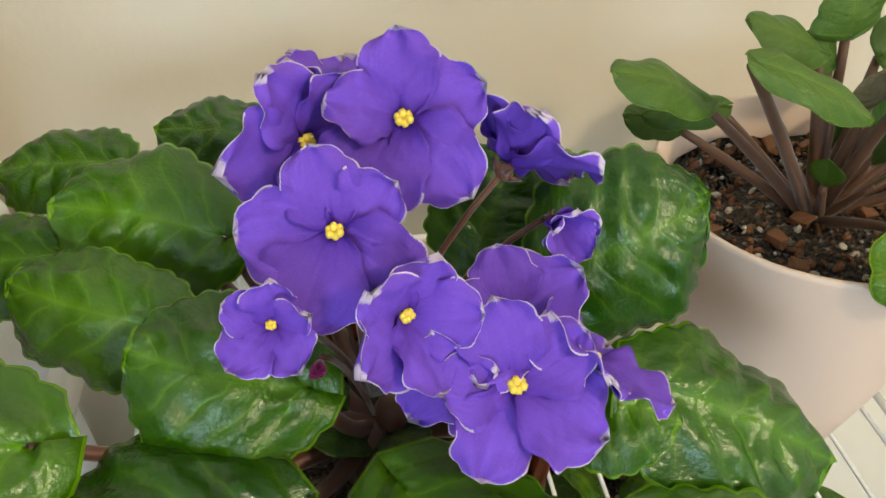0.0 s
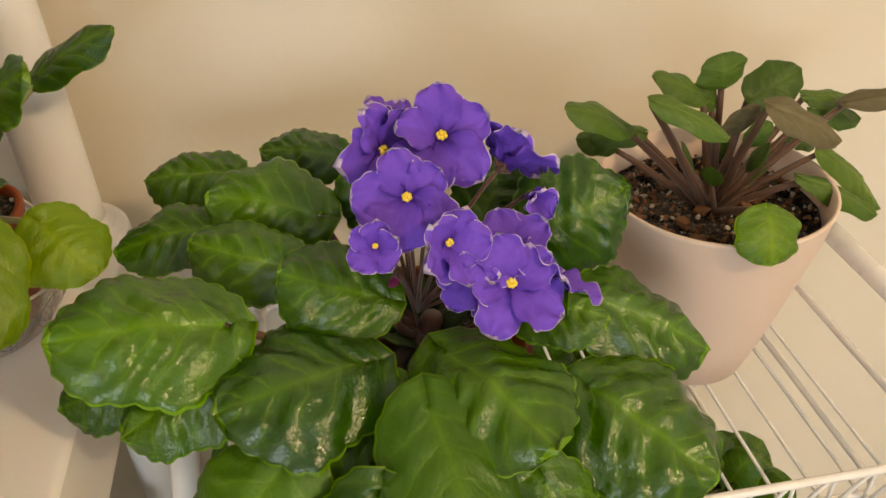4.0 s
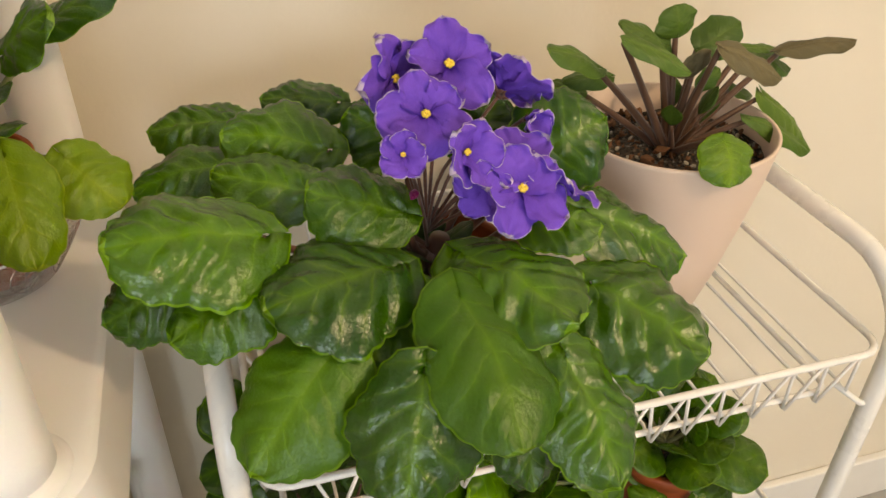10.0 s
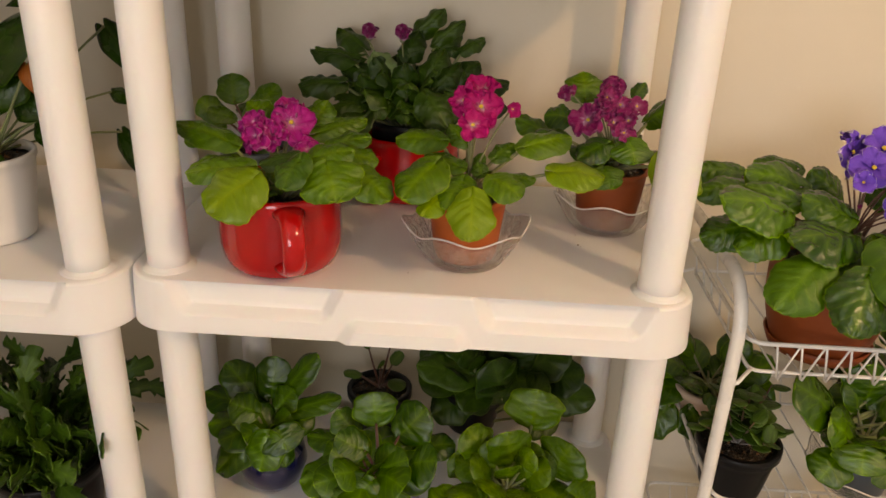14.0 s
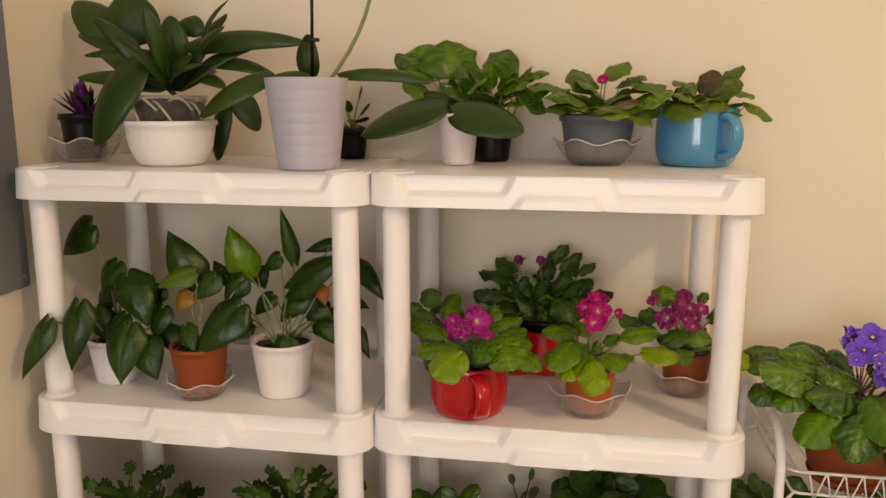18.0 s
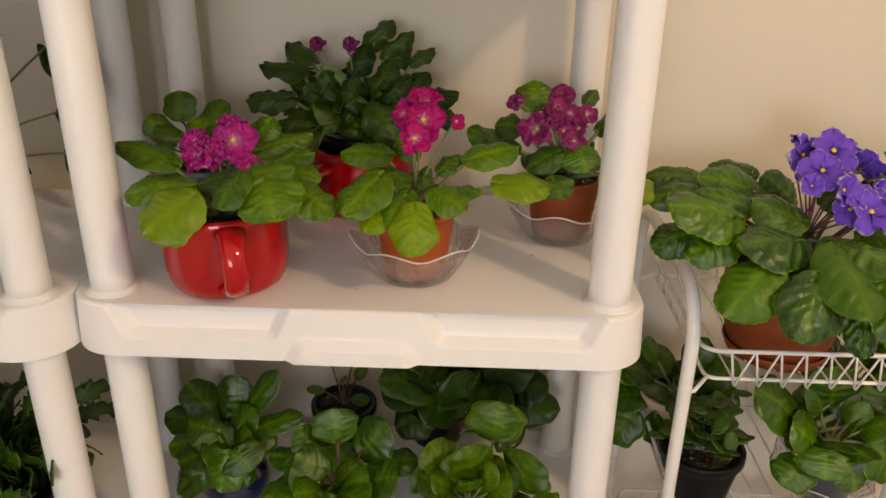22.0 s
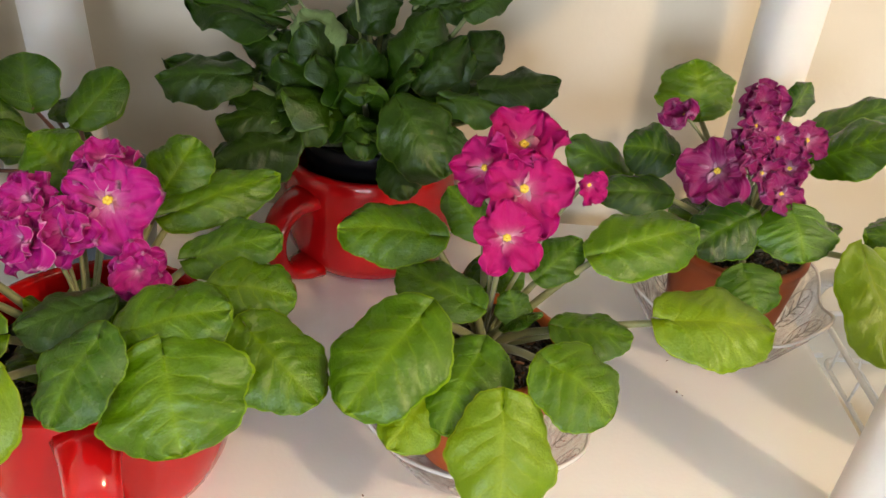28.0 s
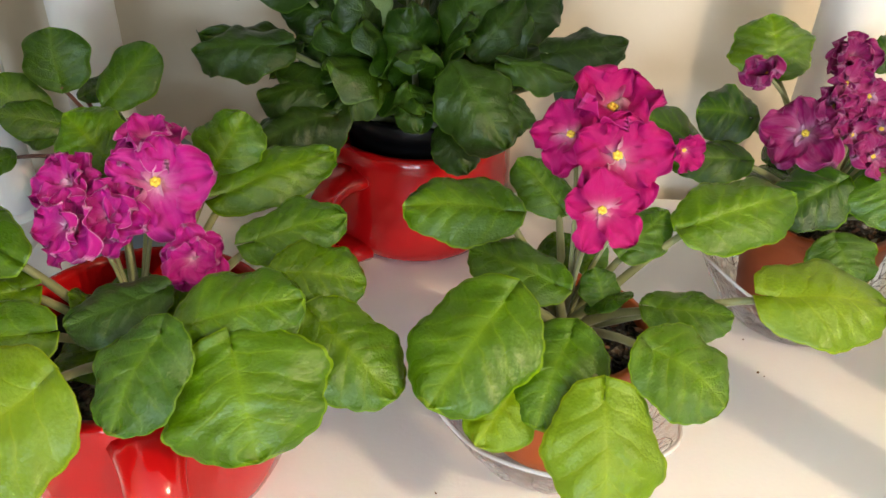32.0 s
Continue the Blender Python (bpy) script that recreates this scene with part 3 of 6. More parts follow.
def flower(owner, at, facing, size, petal_material, stem_from=None, spin=0.0, ruffle=0.08, petals=5, layers=1, seed=0, stem=None, openness=0.25, anther=True, bud=False):
    """A blossom: calyx and stalk, ruffled petals, two yellow anthers. facing: the way it looks."""
    rnd = random.Random(seed)
    at, f = Vector(at), Vector(facing).normalized()
    up = Vector((0, 0, 1))
    x = up.cross(f).normalized()
    u = f.cross(x)
    rot = Matrix((x, u, f)).transposed().to_4x4()
    bm = lathe([(0.0001, -0.12 * size), (0.05 * size, -0.1 * size), (0.07 * size, -0.04 * size), (0.03 * size, 0.0)], 8)
    for k in range(5):
        a = k * 1.2566
        tube([(0.05 * size * math.cos(a), 0.05 * size * math.sin(a), -0.07 * size), (0.13 * size * math.cos(a), 0.13 * size * math.sin(a), -0.03 * size)], [0.03 * size, 0.004 * size], 4, bm)
    bm.transform(Matrix.Translation(at) @ rot)
    if stem_from is not None:
        e = at - f * 0.1 * size
        tube(arc(stem_from, e, (f.x * -0.1 * size, f.y * -0.1 * size, 0.006), 6), 0.0011 if size < 0.06 else 0.002, 6, bm)
    fl = part("flower", bm, stem or STEM_RED, owner)
    for layer in range(layers):
        for i in range(petals):
            a = spin + 2 * math.pi * (i + 0.5 * layer) / petals + rnd.uniform(-0.1, 0.1)
            top = math.sin(a) > 0.2
            ln = size * 0.56 * (0.88 if top else 1.05) * rnd.uniform(0.92, 1.08) * (1 - 0.22 * layer)
            op = openness + 0.35 * layer + rnd.uniform(-0.1, 0.12)
            d = Vector((math.cos(a) * math.cos(op), math.sin(a) * math.cos(op), math.sin(op)))
            b = Vector((0, 0, 0.004 * layer + 0.0006 * (i % 2)))
            me = blade("petal", 0.05, -0.05, 0.03, 0.045, ruffle, 0.0, rnd.randint(0, 5), 24, 16, 4, 0.012, material=petal_material)
            m = Matrix.Translation(at) @ rot @ frame_to(b, b + d * ln, ln * rnd.uniform(0.9, 1.06), rnd.uniform(-18, 18))
            part("petal", me, None, fl, "", m)
    if anther:
        for k in range(6):
            bm = bmesh.new()
            bmesh.ops.create_icosphere(bm, subdivisions=1, radius=0.025 * size)
            a = 0.6 + k * 1.05
            bm.transform(Matrix.Translation(at) @ rot @ Matrix.Translation((0.034 * size * math.cos(a), 0.026 * size * math.sin(a), (0.06 + 0.012 * (k % 2)) * size)) @ Matrix.Diagonal((1.1, 1.3, 1.0, 1)))
            part("stamen", bm, ANTHER, fl)
    return fl


def soil(owner, r, z, seed=0, bits=26, centre=(0, 0)):
    """A lumpy disc of potting soil with perlite and bark."""
    rnd = random.Random(seed)
    rings = [(r * f, z + (0.004 * (1 - f))) for f in (1.0, 0.85, 0.7, 0.55, 0.4, 0.25, 0.1)] + [(0.0001, z + 0.004)]
    bm = lathe(rings, 28, lambda a, k: (0, rnd.uniform(-0.0022, 0.0022)))
    bm.transform(Matrix.Translation((*centre, 0)))
    part("soil", bm, SOIL, owner)
    for name, m, cnt in (("perlite_grain", PERLITE, bits // 4), ("bark_chip", BARK, bits * 3 // 4)):
        bm = bmesh.new()
        for _ in range(cnt):
            a, d = rnd.uniform(0, 6.28), r * 0.95 * rnd.random() ** 0.5
            c = bmesh.ops.create_icosphere(bm, subdivisions=1, radius=rnd.uniform(0.0008, 0.0022))
            bmesh.ops.transform(bm, matrix=Matrix.LocRotScale((centre[0] + d * math.cos(a), centre[1] + d * math.sin(a), z + 0.004), Euler((rnd.random() * 6, rnd.random() * 6, 0)), (rnd.uniform(0.7, 2.2), 1, rnd.uniform(0.5, 1))), verts=c["verts"])
        ob = part(name, bm, m, owner, smooth=False)
        ob["kind"] = "stuff"


def pot(owner, r_top, r_base, h, material, lip=0.004, n=44, rim=0.012, label="", z=0.0, name="pot", bulge=0.0):
    """A tapered pot with a rolled rim and an inside."""
    t = 0.0025
    pr = [(0.0001, 0.001), (r_base * 0.93, 0.001), (r_base, 0.004)]
    for i in range(1, 8):
        f = i / 8
        pr.append((r_base + (r_top - r_base) * f + bulge * math.sin(math.pi * f), (h - rim) * f))
    pr += [(r_top - 0.0005, h - rim), (r_top + lip, h - rim + 0.001), (r_top + lip, h - 0.001), (r_top + lip - 0.001, h), (r_top - t, h), (r_top - t - 0.0005, h - rim), (r_base - t, 0.004), (0.0001, 0.004)]
    bm = lathe(pr, n)
    bm.transform(Matrix.Translation((0, 0, z)))
    return part(name, bm, material, owner, label)


def mug(place, material, label, r=0.062, h=0.088, turn=-90.0, category="soup mug", grip=0.54):
    """A wide glazed soup mug with a rolled foot and a strap handle."""
    ob = thing("soup_mug", place, label, category, "glazed soup mugs")
    t = 0.004
    pr = [(0.0001, 0.003), (r * 0.7, 0.003), (r * 0.74, 0.0), (r * 0.82, 0.0012), (r * 0.92, 0.006), (r * 0.985, 0.015), (r * 1.02, 0.028), (r * 1.03, 0.042), (r * 1.025, h * 0.7), (r * 1.015, h * 0.86), (r * 1.02, h * 0.88), (r * 1.015, h * 0.97), (r * 0.99, h), (r * 0.94, h), (r * 0.93, h * 0.95), (r * 0.94, h * 0.5), (r * 0.85, 0.012), (0.0001, 0.008)]
    part("bowl", lathe(pr, 56), material, ob)
    bm = bmesh.new()
    pts = [(r * 0.95 + r * 0.5 * math.sin(math.pi * k / 18) ** 0.7, 0, h * (grip + 0.33 * math.cos(math.pi * k / 18))) for k in range(19)]
    tube(pts, [0.0062 + 0.003 * abs(k / 9 - 1) ** 6 for k in range(19)], 14, bm)
    for v in bm.verts:
        v.co.y *= 1.9
    bm.transform(Matrix.Rotation(radians(turn), 4, "Z"))
    part("handle", bm, material, ob)
    return ob


def dish(place, r=0.064, h=0.036, turn=0.0, label="clear pressed-glass dessert dish with a scalloped rim"):
    """A six-sided flared glass dish with a pressed pattern."""
    ob = thing("glass_dish", place, label, "dish", "pressed glass dishes", turn=turn)
    def wave(a, k):
        if k < 3:
            return (0, 0)
        c = math.cos(6 * a)
        f = {3: 0.2, 4: 0.6, 5: 1.0, 6: 1.0, 7: 0.6, 8: 0.2}.get(k, 0)
        rib = 0.0008 * math.cos(24 * a) if k in (3, 4) else 0
        return (0.0035 * c * f + rib, 0.005 * c * f * (1 if k in (4, 5, 6, 7) else 0.3))
    pr = [(0.0001, 0.001), (r * 0.5, 0.0), (r * 0.6, 0.002), (r * 0.75, h * 0.35), (r * 0.92, h * 0.8), (r, h), (r - 0.002, h + 0.001), (r * 0.88, h * 0.8), (r * 0.7, h * 0.35), (r * 0.55, 0.005), (0.0001, 0.005)]
    part("bowl", lathe(pr, 96, wave), GLASS, ob)
    pts = []
    for i in range(73):
        a = 2 * math.pi * i / 72
        dr, dz = wave(a, 5)
        pts.append(((r + dr - 0.001) * math.cos(a), (r + dr - 0.001) * math.sin(a), h + dz + 0.0006))
    # Rim bead whose whitish colour stands in for the glass edge's highlight.
    part("rim", tube(pts, 0.0011, 6), GLASSRIM_GLINT, ob)
    def wall(a, f):
        c = math.cos(6 * a) * f
        q = r * (0.62 + 0.38 * f) + 0.0035 * c + 0.0004
        return (q * math.cos(a), q * math.sin(a), 0.002 + (h - 0.002) * f + 0.004 * c)
    bm = bmesh.new()
    for k in range(12):
        a0 = 2 * math.pi * (k + 0.5) / 12
        tube([wall(a0 + 0.17 * math.sin(2 * math.pi * i / 16), 0.5 - 0.34 * math.cos(2 * math.pi * i / 16)) for i in range(17)], 0.0004, 4, bm)
        tube([wall(a0, 0.12 + 0.66 * i / 6) for i in range(7)], 0.00045, 4, bm)
        for f in (0.35, 0.5, 0.65):
            for d in (-0.11, 0.11):
                tube([wall(a0, f - 0.1), wall(a0 + d, f + 0.04)], 0.0004, 4, bm)
    part("pressed_pattern", bm, GLASSRELIEF, ob)
    return ob


# ---- the room ----
X0, X1, Y0, Y1, TOP = -0.66, 3.6, -3.4, 0.385, 2.67
solid("wall_back", box(bmesh.new(), X0 - 0.12, X1 + 0.12, Y1, Y1 + 0.12, -0.1, TOP), WALL, "cream painted wall behind the shelves", "wall")
solid("wall_left", box(bmesh.new(), X0 - 0.12, X0, Y0, Y1, -0.1, TOP), WALL, "cream painted side wall", "wall")
solid("wall_right", box(bmesh.new(), X1, X1 + 0.12, Y0, Y1, -0.1, TOP), COOL_BOUNCE, "unseen side wall, pale blue to cool the bounce light", "wall")
wf = bmesh.new()
# Hole in the unseen far wall, made for the added fill lamp.
WX0, WX1, WZ0, WZ1 = FILL_POS[0] - 0.6, FILL_POS[0] + 0.6, FILL_POS[2] - 0.55, FILL_POS[2] + 0.55
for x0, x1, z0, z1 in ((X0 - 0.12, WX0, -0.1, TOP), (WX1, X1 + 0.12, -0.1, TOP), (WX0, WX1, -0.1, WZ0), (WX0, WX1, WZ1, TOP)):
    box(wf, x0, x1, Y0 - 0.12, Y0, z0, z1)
solid("wall_front", wf, COOL_BOUNCE, "unseen far wall, pale blue to cool the bounce light", "wall")
# Invented frame dressing the fill lamp's opening.
fill_frame = thing("fill_frame_1", (FILL_POS[0], Y0, FILL_POS[2]), "invented white frame round the fill lamp in the unseen wall", "window", kind="structure")
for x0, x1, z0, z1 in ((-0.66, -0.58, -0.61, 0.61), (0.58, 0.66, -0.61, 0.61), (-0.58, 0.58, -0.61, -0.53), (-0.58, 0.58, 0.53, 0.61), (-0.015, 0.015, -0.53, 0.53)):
    part("fill_lamp_frame", box(bmesh.new(), x0, x1, 0.001, 0.022, z0, z1, 0.003), BASEB, fill_frame, smooth=False)
solid("floor", box(bmesh.new(), X0 - 0.12, X1 + 0.12, Y0 - 0.12, Y1 + 0.12, -0.2, 0.0), FLOOR, "pale grey floor", "floor")
solid("ceiling", box(bmesh.new(), X0 - 0.12, X1 + 0.12, Y0 - 0.12, Y1 + 0.12, TOP, TOP + 0.1), CEIL, "unseen pale bluish ceiling that cools the bounce light", "ceiling")
solid("baseboard", box(bmesh.new(), X0, X1, Y1 - 0.014, Y1 - 0.0005, 0.0, 0.1, 0.003), BASEB, "white baseboard along the wall", "baseboard")

lampthing = thing("ceiling_lamp", (LAMP[0], LAMP[1], TOP - 0.12), "unseen pale bluish ceiling that cools the bounce light lamp with a round base", "lamp")
part("lamp_base", lathe([(0.0001, 0.119), (0.07, 0.119), (0.075, 0.1), (0.03, 0.08), (0.03, 0.03), (0.0001, 0.03)], 32), WHITEPOT, lampthing)

panel = thing("electrical_panel", (X0, -0.16, 1.0), "grey painted metal electrical panel on the wall", "panel")
part("cabinet", box(bmesh.new(), 0.0005, 0.012, -0.21, 0.21, 0.0, 0.75, 0.003), GREYBOX, panel, smooth=False)
part("panel_door", box(bmesh.new(), 0.012, 0.017, -0.15, 0.15, 0.07, 0.68, 0.002), GREYBOX, panel, smooth=False)
for zz in (0.02, 0.73):
    for yy in (-0.195, 0.195):
        part("screw", lathe([(0.0001, 0.0), (0.005, 0.0), (0.004, 0.003), (0.0001, 0.0035)], 12), GREYBOX, panel, "", Matrix.Translation((0.012, yy, zz)) @ Matrix.Rotation(radians(90), 4, "Y"))
part("latch", box(bmesh.new(), 0.017, 0.021, -0.03, 0.03, 0.33, 0.345, 0.001), GREYBOX, panel, smooth=False)

# ---- plastic shelving units ----
SW, SD, SH = 0.59, 0.36, 0.06
TIERS = (0.0, 0.406, 0.812, 1.218)


def relief(x, z):
    """How far the front of a shelf stands proud: two upper hollows, one lower band. x, z in 0..1."""
    def trap(a, b, slant, lo, hi, soft):
        e0, e1 = a + slant * (1 - z), b - slant * (1 - z)
        fx = min(max((x - e0) / 0.022, 0), 1) * min(max((e1 - x) / 0.022, 0), 1)
        fz = min(max((z - lo) / soft, 0), 1) * min(max((hi - z) / 0.02, 0), 1)
        return fx * fz
    d = -0.013 * trap(0.075, 0.395, 0.045, 0.38, 1.5, 0.13) - 0.013 * trap(0.61, 0.93, 0.045, 0.38, 1.5, 0.13)
    e0, e1 = 0.375 + 0.06 * z, 0.62 - 0.045 * z
    if e0 < x < e1:
        k = min((x - e0) / 0.022, (e1 - x) / 0.022, 1)
        d += 0.01 * k * min(max((0.46 - z) / 0.15, 0), 1)
    return d


def shelf_bm():
    """A moulded tray: rounded corners, deep skirt with the front's relief, flat top."""
    rc = 0.046
    pts = []
    def corner(cx, cy, a0):
        for i in range(8):
            a = radians(a0 + 90 * (i + 0.5) / 8)
            pts.append((cx + rc * math.cos(a), cy + rc * math.sin(a), math.cos(a), math.sin(a), None))
    nx = 260
    for i in range(nx + 1):
        x = rc + (SW - 2 * rc) * i / nx
        pts.append((x, 0.0, 0.0, -1.0, (x / SW)))
    corner(SW - rc, rc, -90)
    for i in range(6):
        pts.append((SW, rc + (SD - 2 * rc) * i / 5, 1.0, 0.0, None))
    corner(SW - rc, SD - rc, 0)
    for i in range(6):
        pts.append((SW - rc - (SW - 2 * rc) * i / 5, SD, 0.0, 1.0, None))
    corner(rc, SD - rc, 90)
    for i in range(6):
        pts.append((0.0, SD - rc - (SD - 2 * rc) * i / 5, -1.0, 0.0, None))
    corner(rc, rc, 180)
    rows = [(-SH + 0.004, -0.004), (-SH, 0.001), (-SH + 0.001, 0.004)] + [(-SH + 0.003 + (SH - 0.006) * k / 18, 0.004 - 0.003 * k / 18) for k in range(19)] + [(-0.0015, 0.0), (-0.0003, -0.002), (0.0, -0.005)]
    bm = bmesh.new()
    rings = []
    for z, off in rows:
        ring = []
        for x, y, nx_, ny_, f in pts:
            d = off
            if f is not None and -SH + 0.001 < z < -0.001:
                d += relief(f, (z + SH) / SH)
            ring.append(bm.verts.new((x + nx_ * d, y + ny_ * d, z)))
        rings.append(ring)
    n = len(pts)
    for a, b in zip(rings, rings[1:]):
        for i in range(n):
            bm.faces.new((a[i], a[(i + 1) % n], b[(i + 1) % n], b[i]))
    bm.faces.new(rings[0][::-1])
    bm.faces.new(rings[-1])
    return bm


SHELF_MESH = None


def shelving(place, turn, label, wide=1.0):
    global SHELF_MESH
    ob = thing("shelving_unit", place, label, "shelving unit", "white plastic shelving units", turn=turn)
    if SHELF_MESH is None:
        SHELF_MESH = from_bm("shelf", shelf_bm(), PLASTIC)
        SHELF_MESH.set_sharp_from_angle(angle=radians(28))
    posts = [(0.04, 0.038), (SW * wide - 0.037, 0.038), (0.04, SD - 0.038), (SW * wide - 0.037, SD - 0.038)]
    for k, z in enumerate(TIERS):
        zz = max(z, SH + 0.03)
        part("shelf", SHELF_MESH, None, ob, "", Matrix.Translation((0, 0, zz)) @ Matrix.Diagonal((wide, 1, 0.86 if k == 3 else 1, 1)))
        for px, py in posts:
            top = k == len(TIERS) - 1
            pr = [(0.029, -0.002), (0.0285, 0.0004), (0.0262, 0.0012), (0.0242, 0.0024), (0.023, 0.0048), (0.0001, 0.006)] if not top else [(0.031, -0.002), (0.031, 0.001), (0.029, 0.0022), (0.0225, 0.0022), (0.0215, 0.0008), (0.0001, 0.0008)]
            part("post_cap" if top else "collar", lathe(pr, 40), PLASTIC, ob, "", Matrix.Translation((px, py, zz)))
            if not top:
                zn = TIERS[k + 1] - SH * (0.86 if k == 2 else 1)
                h = zn - zz
                bm = lathe([(0.0222, 0.003), (0.0222, 0.02), (0.022, h * 0.5), (0.0217, h - 0.02), (0.0217, h + 0.002)], 32)
                part("post", bm, PLASTIC, ob, "", Matrix.Translation((px, py, zz)))
    for px, py in posts:
        part("foot", lathe([(0.022, 0.0), (0.026, 0.004), (0.026, 0.034)], 24), PLASTIC, ob, "", Matrix.Translation((px, py, 0)))
    return ob


shelving((-0.008, 0.0, 0), 0.0, "white moulded plastic shelving unit filled with potted violets", 1.02)
shelving((-0.625, -0.02, 0), 0.0, "white moulded plastic shelving unit filled with potted foliage plants", 1.041)
T1, T2, T3 = 1.218, 0.812, 0.406

# ---- white wire rack ----
rack = thing("wire_rack", (0.655, 0.05, 0), "white coated steel wire rack with three basket shelves", "plant rack")
RX, RY = 0.45, 0.29


def side_tube(x, top):
    pts = [(x, 0.0, 0.0), (x, 0.0, top - 0.06)]
    for i in range(1, 7):
        a = math.pi / 2 * i / 6
        pts.append((x, 0.06 - 0.06 * math.cos(a), top - 0.06 + 0.06 * math.sin(a)))
    for i in range(0, 7):
        a = math.pi / 2 * i / 6
        pts.append((x, RY - 0.06 + 0.06 * math.sin(a), top - 0.06 + 0.06 * math.cos(a)))
    pts.append((x, RY, 0.0))
    return tube(pts, 0.0076, 16)


part("side_frame", side_tube(0.0, 0.815), ENAMEL, rack)
part("side_frame", side_tube(RX, 0.803), ENAMEL, rack)


def ring_pts(x0, x1, y0, y1, z, r, n=4):
    out = []
    for cx, cy, a0 in ((x1 - r, y0 + r, -90), (x1 - r, y1 - r, 0), (x0 + r, y1 - r, 90), (x0 + r, y0 + r, 180)):
        for i in range(n + 1):
            a = radians(a0 + 90 * i / n)
            out.append((cx + r * math.cos(a), cy + r * math.sin(a), z))
    return out + [out[0], out[1]]


for zr in (0.752, 0.533, 0.312):
    zl = zr - 0.043
    bx0, bx1, by0, by1 = 0.012, RX - 0.012, -0.004, RY - 0.005
    part("top_rail", tube(ring_pts(bx0, bx1, by0, by1, zr, 0.018), 0.0027, 8), ENAMEL, rack)
    part("lower_rail", tube(ring_pts(bx0 + 0.012, bx1 - 0.022, by0 + 0.013, by1 - 0.012, zl, 0.012), 0.0023, 8), ENAMEL, rack)
    n = 15
    for i in range(n):
        x = bx0 + 0.03 + (bx1 - bx0 - 0.05) * i / (n - 1)
        # floor wire: up over the front rail, along the floor, up at the back
        part("floor_wire", tube([(x, by0, zr + 0.002), (x + 0.013, by0 + 0.0115, zl - 0.007), (x + 0.014, by0 + 0.022, zl - 0.0035), (x + 0.014, by1 - 0.02, zl - 0.0035), (x + 0.01, by1 - 0.006, zr)], 0.0013, 6), ENAMEL, rack)
        if i < n - 1:
            part("brace_wire", tube([(x + 0.014, by0 + 0.0105, zl - 0.008), (x + (bx1 - bx0 - 0.05) / (n - 1), by0 + 0.001, zr)], 0.0013, 6), ENAMEL, rack)
    for i in range(6):
        y = by0 + 0.04 + 0.04 * i
        part("side_wire", tube([(bx0, y, zr), (bx0 + 0.012, y + 0.02, zl)], 0.0013, 6), ENAMEL, rack)
    for x, d in ((0.0, 0.01), (RX, -0.01)):
        for y in (0.0, RY):
            part("rail_hook", tube([(x + d * 2.6, y + (0.012 if y < 0.1 else -0.012), zl), (x + d, y, zl - 0.012), (x, y, zl - 0.013)], [0.0024, 0.0024, 0.004], 8), ENAMEL, rack)
RZ1, RZ2, RZ3 = 0.703, 0.484, 0.263


def violet_thing(name, place, label, category="potted plant", group="potted african violets"):
    return thing(name, place, label, category, group)


# ---- the flowering violet on the rack ----
v1 = violet_thing("african_violet", (0.783, 0.14, RZ1), "large african violet with purple white-edged blossoms in a terracotta pot")
pot(v1, 0.07, 0.052, 0.118, TERRA, lip=0.002, rim=0.004, bulge=0.007)
part("saucer", lathe([(0.0001, 0.0), (0.056, 0.0), (0.062, 0.014), (0.06, 0.015), (0.054, 0.003), (0.0001, 0.003)], 44), TERRA, v1)
soil(v1, 0.062, 0.1, 3)
CR = Vector((0.002, -0.02, 0.145))
part("crown", tube([(0, -0.01, 0.1), (0.005, -0.015, 0.12), (0.01, -0.02, 0.15)], [0.014, 0.011, 0.006], 10), STEM_RED, v1)
# base and tip (centimetres from the crown), blade width, facing
UPPER = ((-8.2, -2.9, 4.5, -16.8, -4.8, 6.3, 6.9, 0.16, -0.42, 0.88), (-3.7, 5.0, 4.5, -10.9, 7.0, 5.6, 5.7, -0.07, -0.62, 0.78), (-0.9, -2.0, 3.6, -7.0, -0.8, 5.5, 5.5, 0.1, -0.57, 0.8), (-1.9, -4.8, 2.9, -10.1, -7.3, 3.2, 7.2, 0.05, -0.28, 0.95),
         (0.0, -3.8, 2.9, 4.2, -11.6, 2.5, 7.2, -0.08, -0.22, 0.96), (6.6, -6.2, 1.4, 12.6, -11.6, -1.5, 7.8, 0.1, -0.42, 0.9), (8.0, -2.2, 3.3, 15.5, -4.0, -0.9, 6.2, 0.36, -0.46, 0.81), (6.0, 0.9, 4.3, 12.1, 2.1, 6.0, 6.9, 0.1, -0.8, 0.6))
FRONT = ((-3.1, -11.0, 1.9, -5.6, -15.6, -3.6, 6.1, -0.1, -0.78, 0.62), (3.7, -11.0, 1.2, 5.3, -16.3, -4.6, 5.8, 0.2, -0.72, 0.67), (1.6, -11.4, -1.0, 1.6, -14.4, -5.9, 3.9, 0.05, -0.85, 0.53), (-9.2, -4.5, 3.4, -14.8, -6.0, 0.9, 5.2, -0.3, -0.6, 0.75), (-13.0, -3.6, 3.0, -18.0, -3.6, 0.9, 4.6, -0.29, -0.68, 0.68))
VELVET = ((-0.8, -7.4, 3.7, 0.0, -16.0, -0.6, 6.6, 0.1, -0.45, 0.88), (-1.0, -5.6, 1.6, -7.6, -8.6, -1.4, 6.2, -0.25, -0.5, 0.82), (-6.4, -8.3, 1.9, -12.0, -11.9, -2.9, 6.2, -0.31, -0.62, 0.72))
